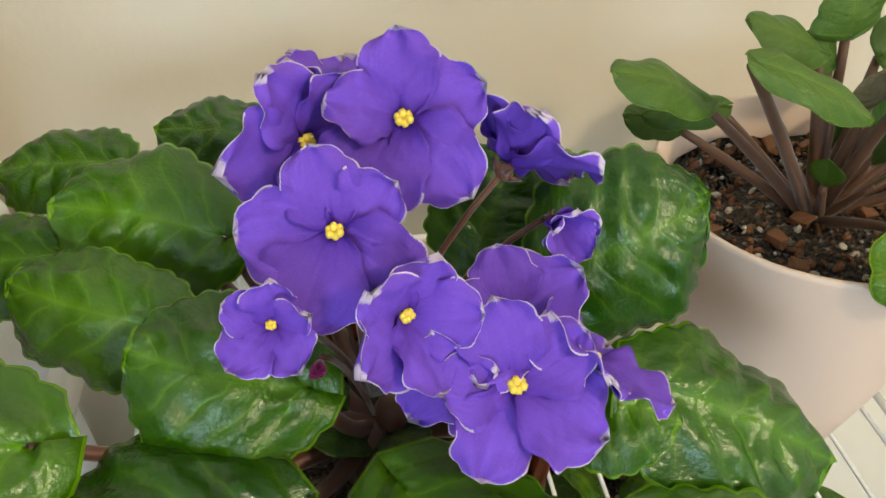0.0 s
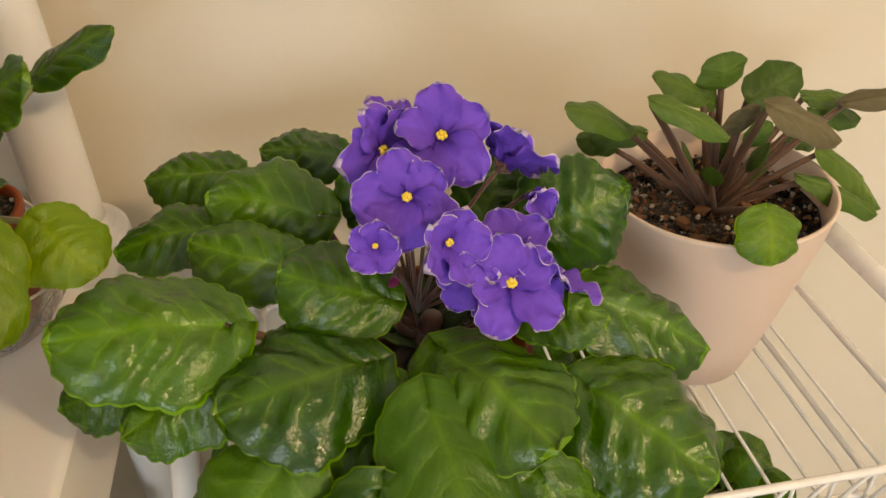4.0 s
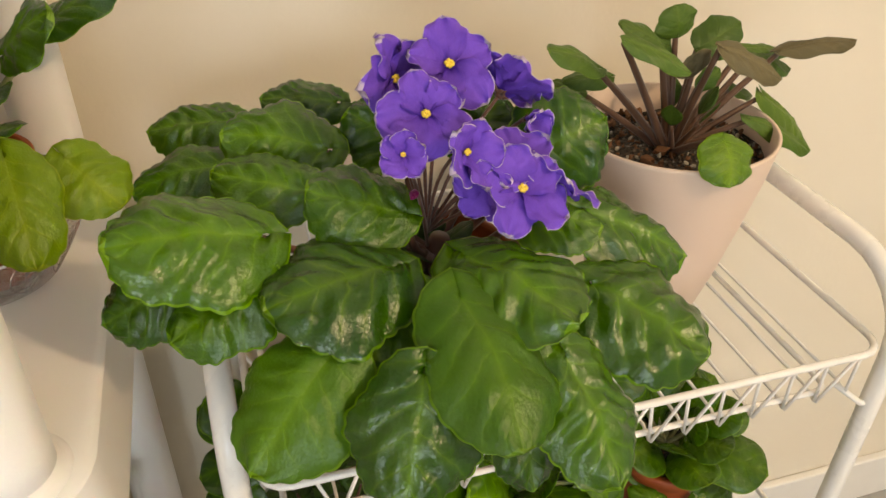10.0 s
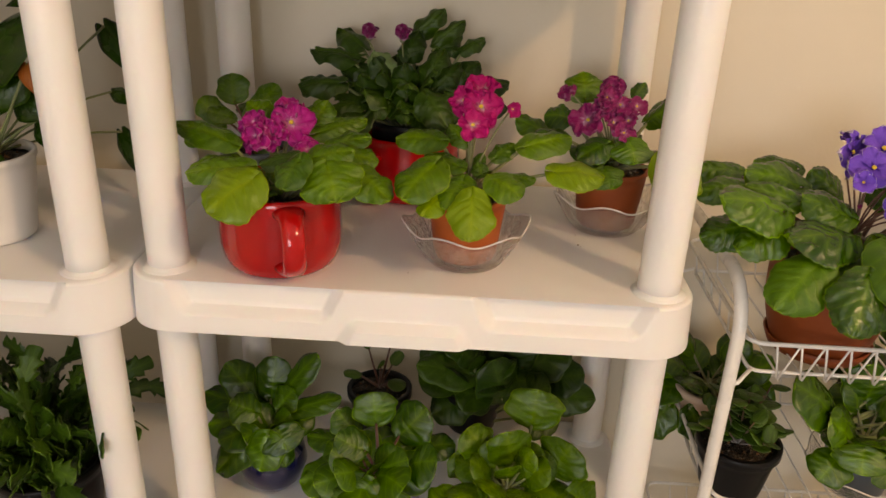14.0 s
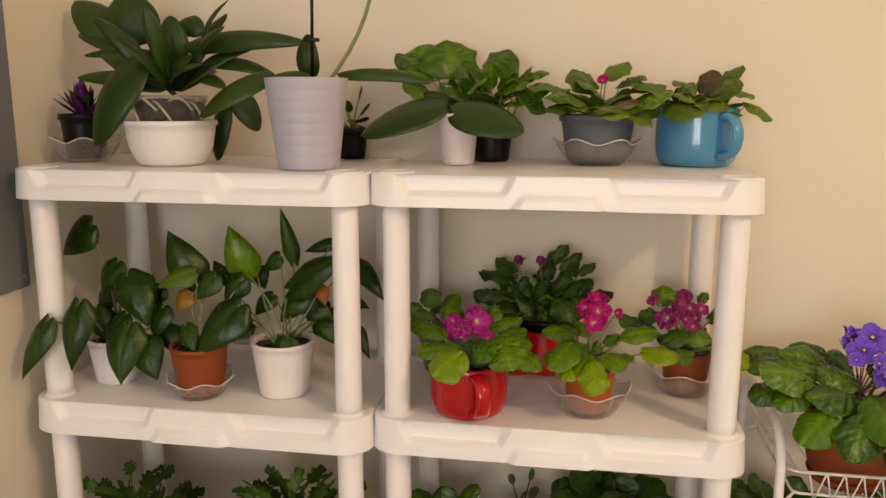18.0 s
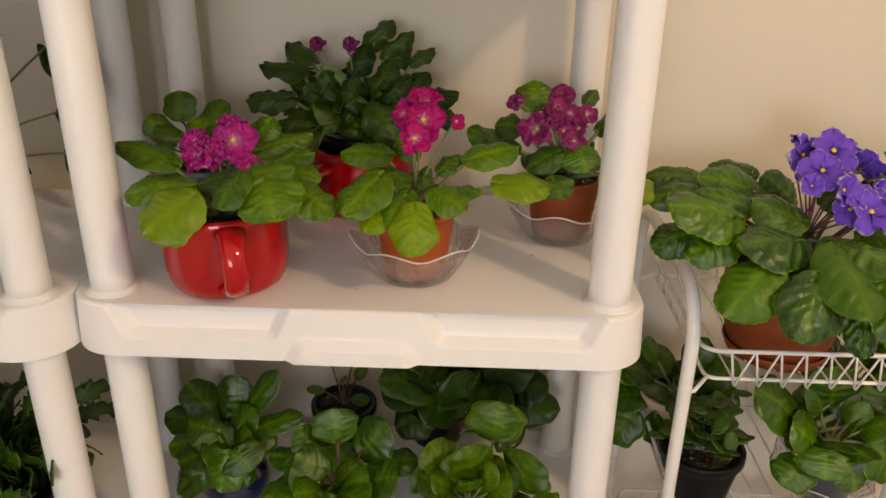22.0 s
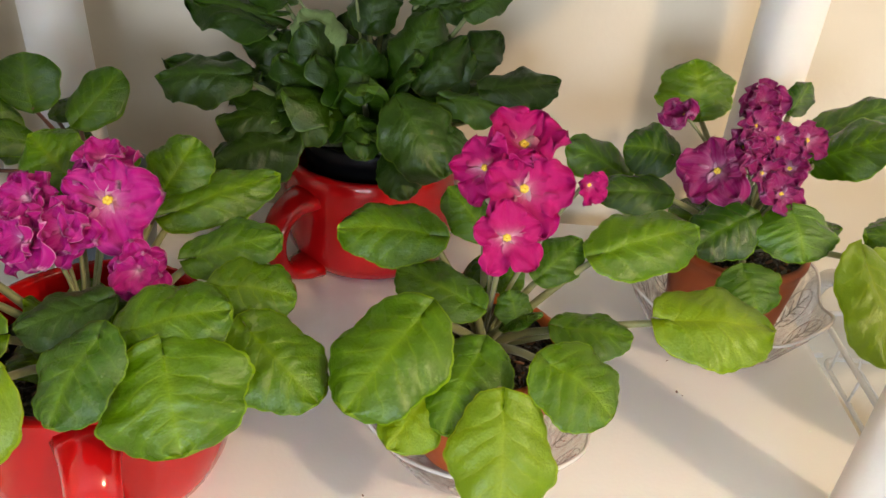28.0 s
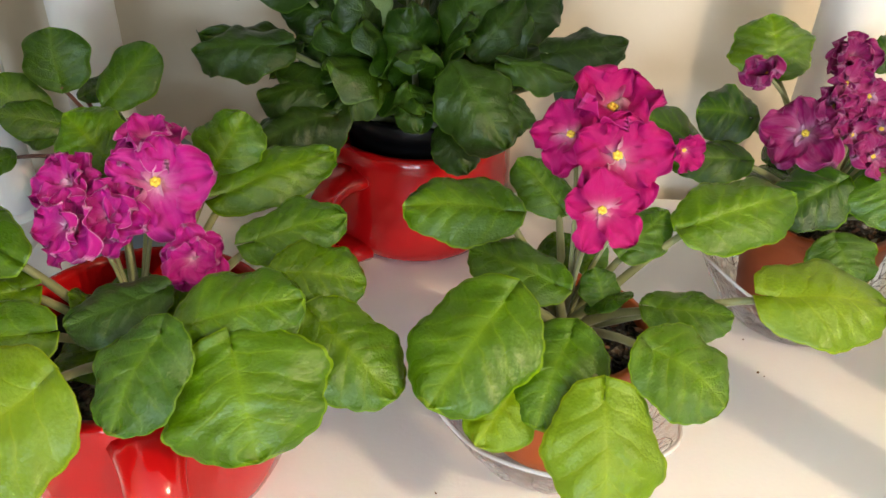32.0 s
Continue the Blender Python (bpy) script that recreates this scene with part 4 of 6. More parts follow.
BEHIND = ((-9.0, 12.2, 4.1, -15.6, 13.7, 3.3, 4.6, -0.2, -0.46, 0.87), (-2.2, 11.2, 4.9, -8.0, 12.9, 5.1, 4.2, -0.1, -0.5, 0.86), (-9.9, 6.0, 4.4, -16.6, 6.7, 2.7, 4.2, -0.3, -0.51, 0.81), (-5.6, 0.8, 4.2, -11.8, 3.8, 4.9, 4.6, -0.2, -0.5, 0.84),
          (8.0, 4.0, 2.8, 13.6, 4.6, 4.6, 4.8, 0.25, -0.7, 0.65), (4.0, 3.8, 2.5, 6.4, 6.0, 6.6, 5.2, 0.0, -0.6, 0.8), (0.9, 6.2, 2.5, -3.2, 7.4, 6.0, 4.9, -0.1, -0.6, 0.8), (4.6, -1.0, 2.4, 9.6, -3.6, 2.0, 4.6, 0.2, -0.4, 0.9))
for k, tab in enumerate((UPPER, FRONT, BEHIND)):
    posed_leaves(v1, CR, tab, L_VIOLET, STEM_RED, quilt=0.052, serr=0.034, ruffle=0.015, veins=4, stem_r=0.0028, bow=-0.01, cup=0.2, arch=0.09, first=3 * k)
posed_leaves(v1, CR, VELVET, L_VELVET, STEM_RED, quilt=0.022, serr=0.022, ruffle=0.02, veins=5, stem_r=0.0028, bow=-0.01, cup=0.18, arch=0.08, first=2)
for i in range(5):
    a = i * 1.3
    put_leaf(v1, CR - Vector((0, 0, 0.01)), CR + Vector((0.028 * math.cos(a), 0.028 * math.sin(a), 0.012)), 0.02, 0.3, 0, 0, blade("violet", 0.06, 0.1, 0.03, 0.02, 0.01, 0.12, i % 3, 14, 8, 6, material=L_DARK), STEM_RED, 0.0018)
O1 = Vector((0.783, 0.14, RZ1))
BLOSSOMS = (((0.781, 0.111, 0.937), (-0.05, -0.72, 0.66), 0.047, 0.5, 0.12), ((0.763, 0.088, 0.928), (-0.12, -0.8, 0.5), 0.027, 0.2, 0.5), ((0.824, 0.078, 0.904), (0.1, -0.72, 0.66), 0.05, 0.42, 0.1), ((0.804, 0.146, 0.949), (0.02, -0.72, 0.62), 0.053, 0.3, 0.15),
            ((0.796, 0.09, 0.924), (0.4, -0.72, 0.3), 0.04, 0.9, 0.55), ((0.773, 0.152, 0.943), (0.35, -0.55, 0.05), 0.05, 0.6, 0.15), ((0.784, 0.172, 0.945), (0.25, 0.3, 0.8), 0.046, 0.2, 0.45), ((0.836, 0.142, 0.932), (0.62, 0.4, 0.42), 0.05, 0.8, 0.4))
CLUSTER = (((0.847, 0.128, 0.919), (0.3, -0.8, 0.1), 0.027, 0.1, 0.85), ((0.827, 0.098, 0.909), (0.1, -0.35, 0.85), 0.042, 0.1, 0.25), ((0.848, 0.088, 0.898), (0.55, 0.2, 0.6), 0.044, 0.1, 0.1), ((0.808, 0.088, 0.904), (-0.35, -0.6, 0.1), 0.035, 0.4, 0.35))
for at, to, size, spin, op in BLOSSOMS + CLUSTER:
    flower(v1, Vector(at) - O1, to, size, P_PURPLE, CR + Vector((0.0, 0.0, 0.01)), spin, 0.085, 5, 1, int(size * 1e4 + spin * 10), STEM_RED, op)
flower(v1, Vector((0.772, 0.1, 0.9)) - O1, (-0.3, -0.6, -0.4), 0.009, P_PLUM, CR, 0, 0, 5, 1, 3, STEM_RED, 1.3, False)

# ---- the tall-stalked violet in the beige pot ----
v2 = violet_thing("african_violet", (1.005, 0.215, RZ1), "african violet with long reddish leaf stalks in a beige pot")
part("pot", lathe([(0.0001, 0.001), (0.042, 0.001), (0.047, 0.006), (0.056, 0.04), (0.066, 0.085), (0.074, 0.125), (0.078, 0.152), (0.0785, 0.155), (0.076, 0.155), (0.073, 0.13), (0.06, 0.06), (0.0001, 0.02)], 56), BEIGE, v2)
soil(v2, 0.0735, 0.132, 5, 460)
C2 = Vector((0.0, -0.005, 0.133))
# base and tip (centimetres from the crown), blade width, facing
FAN_LEAVES = ((-0.2, 1, 8.5, -0.6, 1.3, 10.8, 3.5, 0, -0.8, 0.6), (2.2, 2, 7, 6.2, 2.7, 8.6, 3.4, 0, -0.7, 0.7), (-7.7, -4, 11, -3, -5.4, 8.6, 1.9, 0.1, -0.5, 0.85), (-1.7, 0, 8.5, -5.7, 0, 10.4, 2.2, 0, -0.5, 0.86), (-0.5, 1, 7.2, -2.1, 1.3, 8.9, 1.8, 0, -0.8, 0.6), (0.4, -1, 6.2, -0.2, -1.4, 8.1, 3.1, 0, -0.9, 0.4),
              (0.4, -3, 9.4, 5.4, -4.1, 6.8, 2.6, 0.2, -0.6, 0.8), (8.4, 1, 6.9, 16.3, 1.3, 6.9, 2.1, 0, -0.3, 0.95), (6.9, 3, 6.6, 12.5, 4.1, 5.2, 1.8, 0, -0.4, 0.9))
SIDE_LEAVES = ((7.1, 2, 6.1, 12, 2.7, 4.3, 2.4, 0.1, -0.6, 0.8), (7.4, 0, 4.4, 14, 0, -1.9, 2.6, 0.4, -0.6, 0.7), (4.6, -2, 3.5, 11.3, -2.7, -0.2, 2.1, 0.1, -0.45, 0.88), (6.7, 3, 3.2, 10.1, 4.1, 1.6, 1.4, 0, -0.6, 0.8), (-0.4, -6.6, 4.5, -0.7, -8.9, 1.6, 4.4, 0.05, -0.75, 0.65), (-7.4, -2, 8.1, -12.1, -2.7, 10.2, 2.5, 0, -0.4, 0.9), (-5.5, 0, 6.6, -9.5, 0, 6.6, 1.8, 0, -0.5, 0.85), (1.6, 0, 4.7, 3.2, 0, 6.2, 1.5, 0.1, -0.8, 0.6), (-7, 1, 5.1, -9.8, 1.3, 5.8, 1.8, -0.1, -0.6, 0.8))
posed_leaves(v2, (0, 0, 0.133), FAN_LEAVES, L_LONG, STEM_BROWN, quilt=0.022, serr=0.018, ruffle=0.03, res=(32, 16), veins=5, arch=0.08, cup=0.12, cord=0.1, stem_r=0.0027, bow=0.002, alt={5: L_PLUMLEAF, 6: L_PLUMLEAF, 7: L_PLUMLEAF})
posed_leaves(v2, (0, 0, 0.133), SIDE_LEAVES, L_LONG, STEM_BROWN, quilt=0.022, serr=0.018, ruffle=0.03, res=(32, 16), veins=5, arch=0.1, cup=0.14, cord=0.14, stem_r=0.0025, bow=0.002, alt={1: L_OLIVE, 4: L_BRIGHT}, first=3)
rnd = random.Random(52)
for i in range(22):
    a, d = rnd.uniform(0, 6.28), 0.066 * rnd.random() ** 0.5
    bm = box(bmesh.new(), -0.5, 0.5, -0.5, 0.5, -0.5, 0.5, 0.22)
    for v in bm.verts:
        v.co *= 1 + 0.5 * noise.noise(v.co * 2.1 + Vector((i, 0, 0)))
    part("bark_piece", bm, BARK, v2, "", Matrix.LocRotScale((d * math.cos(a), d * math.sin(a), 0.138), Euler((rnd.uniform(-0.4, 0.4), rnd.uniform(-0.4, 0.4), a * 3)), (rnd.uniform(0.006, 0.013), rnd.uniform(0.004, 0.008), rnd.uniform(0.003, 0.005))), False)
for i in range(5):
    a = i * 1.3
    put_leaf(v2, C2, C2 + Vector((0.03 * math.cos(a), 0.03 * math.sin(a), 0.05)), 0.016, 0.6, 0, 0, blade("lance", 0.04, 0.05, 0.01, 0.01, 0.0, 0.08, i % 4, 12, 6, 5, material=L_LONG), STEM_BROWN, 0.0022)

# ---- middle shelf of the violet unit ----
mug((0.149, 0.067, T2), RED, "glossy red ceramic soup mug used as a planter", r=0.064, h=0.09, turn=-68)
m1 = violet_thing("african_violet", (0.149, 0.067, T2 + 0.01), "african violet with ruffled magenta double blossoms in a red mug")
pot(m1, 0.05, 0.04, 0.068, BLACKPOT, lip=0.001)
soil(m1, 0.047, 0.058, 8)
MAGENTA_LEAVES = ((6.2, -5.7, 6.5, 7.8, -9.2, 3.4, 6.3, 0.05, -0.71, 0.71), (8.3, -1.8, 4.7, 12.4, -4.3, 2.0, 4.3, 0.26, -0.51, 0.82), (6.5, -0.3, 5.4, 10.7, -0.1, 4.6, 3.4, 0.21, -0.52, 0.83), (4.8, 1.0, 5.7, 9.5, 2.6, 6.5, 3.2, 0.05, -0.51, 0.86), (2.5, 4.3, 6.0, 8.3, 7.9, 7.0, 3.2, 0.11, -0.5, 0.85),
                  (2.2, 5.8, 6.2, 3.9, 7.9, 8.9, 3.6, 0.0, -0.76, 0.65), (-2.0, 6.0, 6.2, -5.3, 8.1, 8.3, 3.9, 0.0, -0.71, 0.71), (3.9, -5.4, 6.2, 8.8, -4.1, 7.0, 3.8, 0.0, -0.51, 0.86), (4.0, -5.6, 7.0, 2.6, -9.0, 4.3, 3.7, -0.2, -0.61, 0.76), (3.0, -2.5, 6.0, -0.8, -4.3, 5.1, 3.0, -0.1, -0.4, 0.91))
OUTER_LEAVES = ((0.0, -6.8, 5.2, -4.5, -10.1, 2.0, 6.3, -0.1, -0.7, 0.7), (-3.6, -1.5, 6.2, -11.6, 2.2, 7.3, 3.4, -0.1, -0.5, 0.85), (-1.0, -4.6, 5.2, -8.0, -5.4, 4.3, 3.8, -0.1, -0.55, 0.83), (-3.4, -1.0, 4.6, -8.4, -3.0, 4.0, 3.6, -0.2, -0.5, 0.85))
posed_leaves(m1, (0, 0, 0.063), MAGENTA_LEAVES, L_BRIGHT, STEM_PALE, ruffle=0.045, quilt=0.028, serr=0.022, res=(44, 20), alt={3: L_MID, 8: L_MID, 9: L_DARK})
posed_leaves(m1, (0, 0, 0.063), OUTER_LEAVES, L_BRIGHT, STEM_PALE, ruffle=0.03, quilt=0.025, serr=0.022, res=(44, 20), alt={0: L_YELLOW}, first=4)
rosette(m1, (0, 0, 0.066), 6, 0.05, 0.03, 0.04, L_BRIGHT, STEM_PALE, 4, droop=-0.01, ruffle=0.03, res=(18, 10), aspect=0.9, start=1.0)
for at, to, size, sp in (((0.157, 0.1, 0.958), (0.1, -0.7, 0.55), 0.046, 0.2), ((0.179, 0.072, 0.938), (0.2, -0.8, 0.35), 0.03, 0.5), ((0.12, 0.1, 0.954), (-0.3, -0.6, 0.6), 0.036, 0.1), ((0.126, 0.08, 0.947), (-0.4, -0.7, 0.4), 0.036, 0.7), ((0.141, 0.088, 0.948), (-0.1, -0.7, 0.5), 0.034, 0.9), ((0.15, 0.118, 0.966), (0.0, -0.2, 0.9), 0.036, 0.4)):
    flower(m1, Vector(at) - Vector((0.149, 0.067, T2 + 0.01)), to, size, P_MAGENTA, (0, 0, 0.07), sp, 0.16, 5, 2 if size < 0.04 else 1, int(sp * 90), STEM_PALE, 0.2)

dish((0.35, 0.093, T2), 0.069, 0.046, 10)
m2 = violet_thing("african_violet", (0.35, 0.093, T2 + 0.0055), "young african violet with hot pink blossoms in a terracotta pot")
pot(m2, 0.043, 0.034, 0.075, TERRA_NEW, lip=0.0015, rim=0.006)
soil(m2, 0.041, 0.068, 9, 40)
PINK_LEAVES = ((-2.9, -3.6, 5.2, -6.5, -8.0, 2.0, 5.2, -0.11, -0.53, 0.84), (-0.3, -4.0, 3.5, -2.1, -8.2, 1.2, 4.6, -0.1, -0.47, 0.88), (2.0, -5.8, 4.2, 5.3, -7.9, 2.6, 4.2, 0.15, -0.46, 0.87), (0.5, -7.4, 3.4, 0.5, -11.2, -0.9, 4.6, 0.0, -0.76, 0.65), (8.0, -1.9, 3.8, 14.3, -1.6, 3.2, 4.7, 0.1, -0.4, 0.91),
               (-2.4, 1.6, 5.5, -8.2, 1.9, 5.3, 3.8, -0.05, -0.5, 0.86), (4.9, 1.3, 5.0, 11.0, 3.4, 6.0, 4.0, 0.0, -0.5, 0.86), (-0.3, -1.8, 3.5, -4.9, 0.4, 4.1, 3.2, -0.1, -0.4, 0.91), (3.0, -1.8, 2.8, 7.1, -2.4, 2.8, 3.0, 0.0, -0.25, 0.96))
SMALL_PINK_LEAVES = ((2.3, 0.6, 3.7, 4.8, 2.9, 5.0, 2.5, 0.0, -0.51, 0.86), (-2.3, -5.8, 2.3, -4.5, -8.5, 0.4, 3.2, -0.21, -0.52, 0.83), (1.4, -1.7, 2.4, 0.9, -0.4, 3.7, 1.9, 0.0, -0.71, 0.71), (0.0, 3.6, 4.2, -2.5, 5.9, 6.0, 2.7, 0.0, -0.6, 0.8))
posed_leaves(m2, (0, 0, 0.0745), PINK_LEAVES, L_MID, STEM_PALE, ruffle=0.025, quilt=0.022, serr=0.02, res=(48, 22), alt={0: L_BRIGHT, 2: L_BRIGHT, 3: L_YELLOW, 4: L_YELLOW, 5: L_BRIGHT, 6: L_BRIGHT})
posed_leaves(m2, (0, 0, 0.0745), SMALL_PINK_LEAVES, L_MID, STEM_PALE, ruffle=0.03, serr=0.018, res=(32, 16), alt={1: L_YELLOW}, first=3)
rosette(m2, (0, 0, 0.074), 4, 0.045, 0.035, 0.03, L_MID, STEM_PALE, 11, droop=-0.02, ruffle=0.02, res=(18, 10), aspect=0.8, start=0.8)
for at, to, size, sp, rf, op, lay in (((0.352, 0.064, 0.975), (0.0, -0.8, 0.55), 0.034, 0.5, 0.1, 0.12, 1), ((0.359, 0.085, 0.989), (0.06, -0.75, 0.5), 0.04, 0.2, 0.17, 0.2, 1), ((0.392, 0.104, 0.984), (0.35, -0.8, 0.2), 0.019, 0.4, 0.12, 0.55, 1), ((0.359, 0.108, 0.999), (0.05, -0.35, 0.85), 0.043, 0.95, 0.18, 0.5, 1), ((0.342, 0.098, 0.992), (-0.45, -0.7, 0.35), 0.032, 0.9, 0.17, 0.3, 1)):
    flower(m2, Vector(at) - Vector((0.35, 0.093, T2 + 0.0055)), to, size, P_PINK, (0, 0, 0.08), sp, rf, 5, lay, int(sp * 91), STEM_PALE, op)

crumbs = bmesh.new()
for x, y, s in ((0.484, 0.15, 0.0011), (0.487, 0.147, 0.0006), (0.484, 0.181, 0.0006), (0.29, 0.05, 0.0006)):
    c = bmesh.ops.create_icosphere(crumbs, subdivisions=1, radius=s)
    bmesh.ops.transform(crumbs, matrix=Matrix.LocRotScale((x, y, T2 + s * 0.5), Euler((x * 9, y * 70, x * 40)), (1.5, 0.8, 0.6)), verts=c["verts"])
tagged(new("soil_crumbs", from_bm("soil_crumbs", crumbs, BARK, False)), "dark crumbs of potting soil on the white shelf", "soil", "", "stuff")
dish((0.523, 0.215, T2), 0.068, 0.045, 20)
m3 = violet_thing("african_violet", (0.523, 0.215, T2 + 0.0055), "african violet with plum double blossoms in a terracotta pot")
pot(m3, 0.044, 0.035, 0.075, TERRA, lip=0.0015, rim=0.006)
soil(m3, 0.042, 0.068, 19, 40)
PLUM_LEAVES = ((-3.5, 3.3, 7, -3.9, 6, 10.2, 5.3, 0, -0.76, 0.65), (-5.1, 0.8, 5.6, -8.6, 1.7, 5.6, 3.8, -0.15, -0.62, 0.77), (4.8, 6.0, 5.3, 10.8, 5.9, 8.3, 3.2, -0.4, -0.5, 0.77), (3.4, 1.9, 5.2, 7.5, -0.6, 8.6, 3.8, -0.35, -0.6, 0.72), (1.1, -2.9, 4.6, 1.6, -5.7, 2.2, 4.9, 0, -0.65, 0.76), (-0.9, -3.3, 4.2, -4.9, -5.1, 2.3, 3.9, -0.15, -0.56, 0.81), (-2, -5.7, 1.9, -1.2, -8.1, -0.1, 4, -0.05, -0.65, 0.75), (4.5, -5.7, 4, 5.7, -11.2, -0.9, 4.3, 0.15, -0.65, 0.75), (6.5, -3.8, 2.1, 9.6, -5.9, -1, 4.8, 0.31, -0.62, 0.72))
posed_leaves(m3, (0, 0, 0.0745), PLUM_LEAVES, L_VIOLET, STEM_PALE, ruffle=0.04, quilt=0.03, serr=0.022, res=(44, 20), alt={0: L_BRIGHT, 6: L_MID, 7: L_YELLOW, 8: L_YELLOW})
PLUM_SIDE_LEAVES = ((-7.2, 3.0, 2.6, -11.9, 4.2, 4.5, 3.3, -0.1, -0.6, 0.8), (-5.4, -1.0, 3.8, -10.4, -1.4, 3.7, 2.9, -0.1, -0.6, 0.8), (2.4, 4.0, 7.6, 3.9, 5.6, 9.3, 2.0, 0.1, -0.7, 0.7))
posed_leaves(m3, (0, 0, 0.0745), PLUM_SIDE_LEAVES, L_VIOLET, STEM_PALE, ruffle=0.05, quilt=0.03, serr=0.022, res=(36, 18), first=4)
rosette(m3, (0, 0, 0.074), 7, 0.07, 0.03, 0.05, L_VIOLET, STEM_PALE, 21, droop=-0.02, ruffle=0.02, res=(18, 10), aspect=0.85)
for i, at in enumerate(((0.513, 0.225, 0.985), (0.505, 0.205, 0.978), (0.486, 0.19, 0.954), (0.523, 0.21, 0.969), (0.543, 0.215, 0.967), (0.466, 0.215, 0.978), (0.5, 0.2, 0.966), (0.528, 0.194, 0.94), (0.535, 0.205, 0.952), (0.515, 0.2, 0.95))):
    flower(m3, Vector(at) - Vector((0.523, 0.215, T2 + 0.0055)), (math.sin(i * 2.2) * 0.6, -0.7, 0.5), (0.03, 0.03, 0.04, 0.026, 0.027, 0.03, 0.03, 0.029, 0.025, 0.027)[i], P_PLUM, (0, 0, 0.08), i, 0.17, 5, 2 if i in (0, 6) else 1, i, STEM_PALE, 0.35 if i != 5 else 1.1)

mug((0.266, 0.305, T2), RED, "glossy red ceramic soup mug holding a dark-leaved plant", r=0.066, turn=230, grip=0.43)
m4 = violet_thing("african_violet", (0.266, 0.3, T2 + 0.008), "bushy dark green violet with crimped leaves in a red mug")
pot(m4, 0.05, 0.04, 0.098, BLACKPOT, lip=0.002)
soil(m4, 0.047, 0.086, 29)
CRIMPED_LEAVES = ((-7.2, -6, 7.7, -13.3, -6, 6.9, 3.7, -0.1, -0.62, 0.78), (-3.9, -7.2, 4.2, -9.4, -8.8, 2.2, 4.8, -0.1, -0.62, 0.78), (-4.7, -5.7, 5.3, -9.6, -6.4, 4.3, 3.2, -0.1, -0.5, 0.86), (-6, -2.7, 9.8, -13.1, 0.8, 10.2, 2.7, -0.1, -0.31, 0.94), (-3.9, -2.6, 7.8, -8.8, -1.4, 8.4, 3, -0.11, -0.75, 0.65), (2.3, -8.2, 7.8, 5.8, -10.8, 3.7, 4.7, 0.15, -0.77, 0.62), (2.2, -4.4, 7.4, 4.4, -1.5, 11.3, 3.5, 0, -0.8, 0.6), (0.2, -6.1, 6.2, -1.3, -3.9, 9, 2.7, 0, -0.8, 0.6), (7.4, -6.7, 7.9, 12.7, -5.3, 8.3, 3.3, 0.1, -0.62, 0.78), (6.3, -3.3, 7.6, 8.7, -0.8, 9.8, 3.2, 0.1, -0.7, 0.7))
INNER_CRIMPED = ((8.4, -4.9, 5.9, 12.7, -5.1, 4.9, 3.4, 0.15, -0.56, 0.81), (4.9, -6.8, 7.4, 9.7, -7.1, 6.6, 2.5, 0.1, -0.56, 0.82), (1.9, -8, 3.9, 3.5, -10, 1.5, 2.9, 0, -0.76, 0.65), (-2.4, -2.9, 7.6, -4.8, -1.1, 10.4, 3.7, 0, -0.85, 0.53), (-2, -5.9, 5.2, -4.8, -7.1, 3.8, 2.7, -0.1, -0.62, 0.78), (-0.3, -6.9, 5.8, 0.5, -9.1, 3.6, 2.4, 0, -0.71, 0.71), (3.4, -5.4, 6.9, 6.5, -2.6, 9.9, 2.8, 0.05, -0.75, 0.65), (-0.2, -2.4, 9.5, 0.9, 0.4, 13.1, 3.5, 0, -0.8, 0.6), (3.3, -1.5, 10.2, 6.1, 1.5, 13.6, 3.2, 0.1, -0.8, 0.6), (-5.6, -0.8, 10.8, -9.8, 2.8, 12.6, 3.4, -0.11, -0.53, 0.84))
FAR_CRIMPED = ((6.2, -1.1, 11, 9.4, 1.2, 12.4, 2.3, 0.1, -0.62, 0.78), (6.1, -8.2, 5.9, 5.5, -9.8, 4, 3, 0.1, -0.78, 0.62))
TALL_CRIMPED = ((0.0, 1.0, 12.0, 4.1, 2.0, 15.7, 2.9, 0.0, -0.85, 0.53), (2.6, -1.0, 11.5, 6.8, 0.0, 14.7, 2.2, 0.1, -0.8, 0.6), (3.6, -1.0, 11.0, 6.8, 0.0, 11.1, 1.9, 0.1, -0.7, 0.7), (-5.6, -1.0, 9.9, -12.4, 0.0, 10.4, 2.3, -0.1, -0.6, 0.8), (-6.9, -4.0, 6.9, -13.7, -3.0, 6.9, 2.9, -0.1, -0.65, 0.76))
for k, tab in enumerate((CRIMPED_LEAVES, INNER_CRIMPED, FAR_CRIMPED, TALL_CRIMPED)):
    posed_leaves(m4, (0, 0, 0.08), tab, L_DARK, STEM_GREEN, ruffle=0.13 if k == 3 else 0.09, quilt=0.025, serr=0.03, res=(40, 20), cup=0.26, arch=0.12, alt={3: L_PALE} if k == 1 else {}, first=2 * k)
rosette(m4, (0, -0.02, 0.094), 26, 0.095, 0.085, 0.066, L_DARK, STEM_GREEN, 31, droop=-0.03, ruffle=0.1, res=(30, 14), aspect=0.78, squash=0.7, inner=0.35, cup=0.24, arch=0.18, face=(0, -0.3, 0.8), serr=0.03)
for at in ((0.214, 0.29, 1.02), (0.257, 0.28, 1.022)):
    flower(m4, Vector(at) - Vector((0.266, 0.3, T2 + 0.008)), (0.1, -0.3, 0.9), 0.036, P_PLUM, (0, 0, 0.08), 0.3, 0.14, 5, 1, 7, STEM_GREEN, 1.15, False)

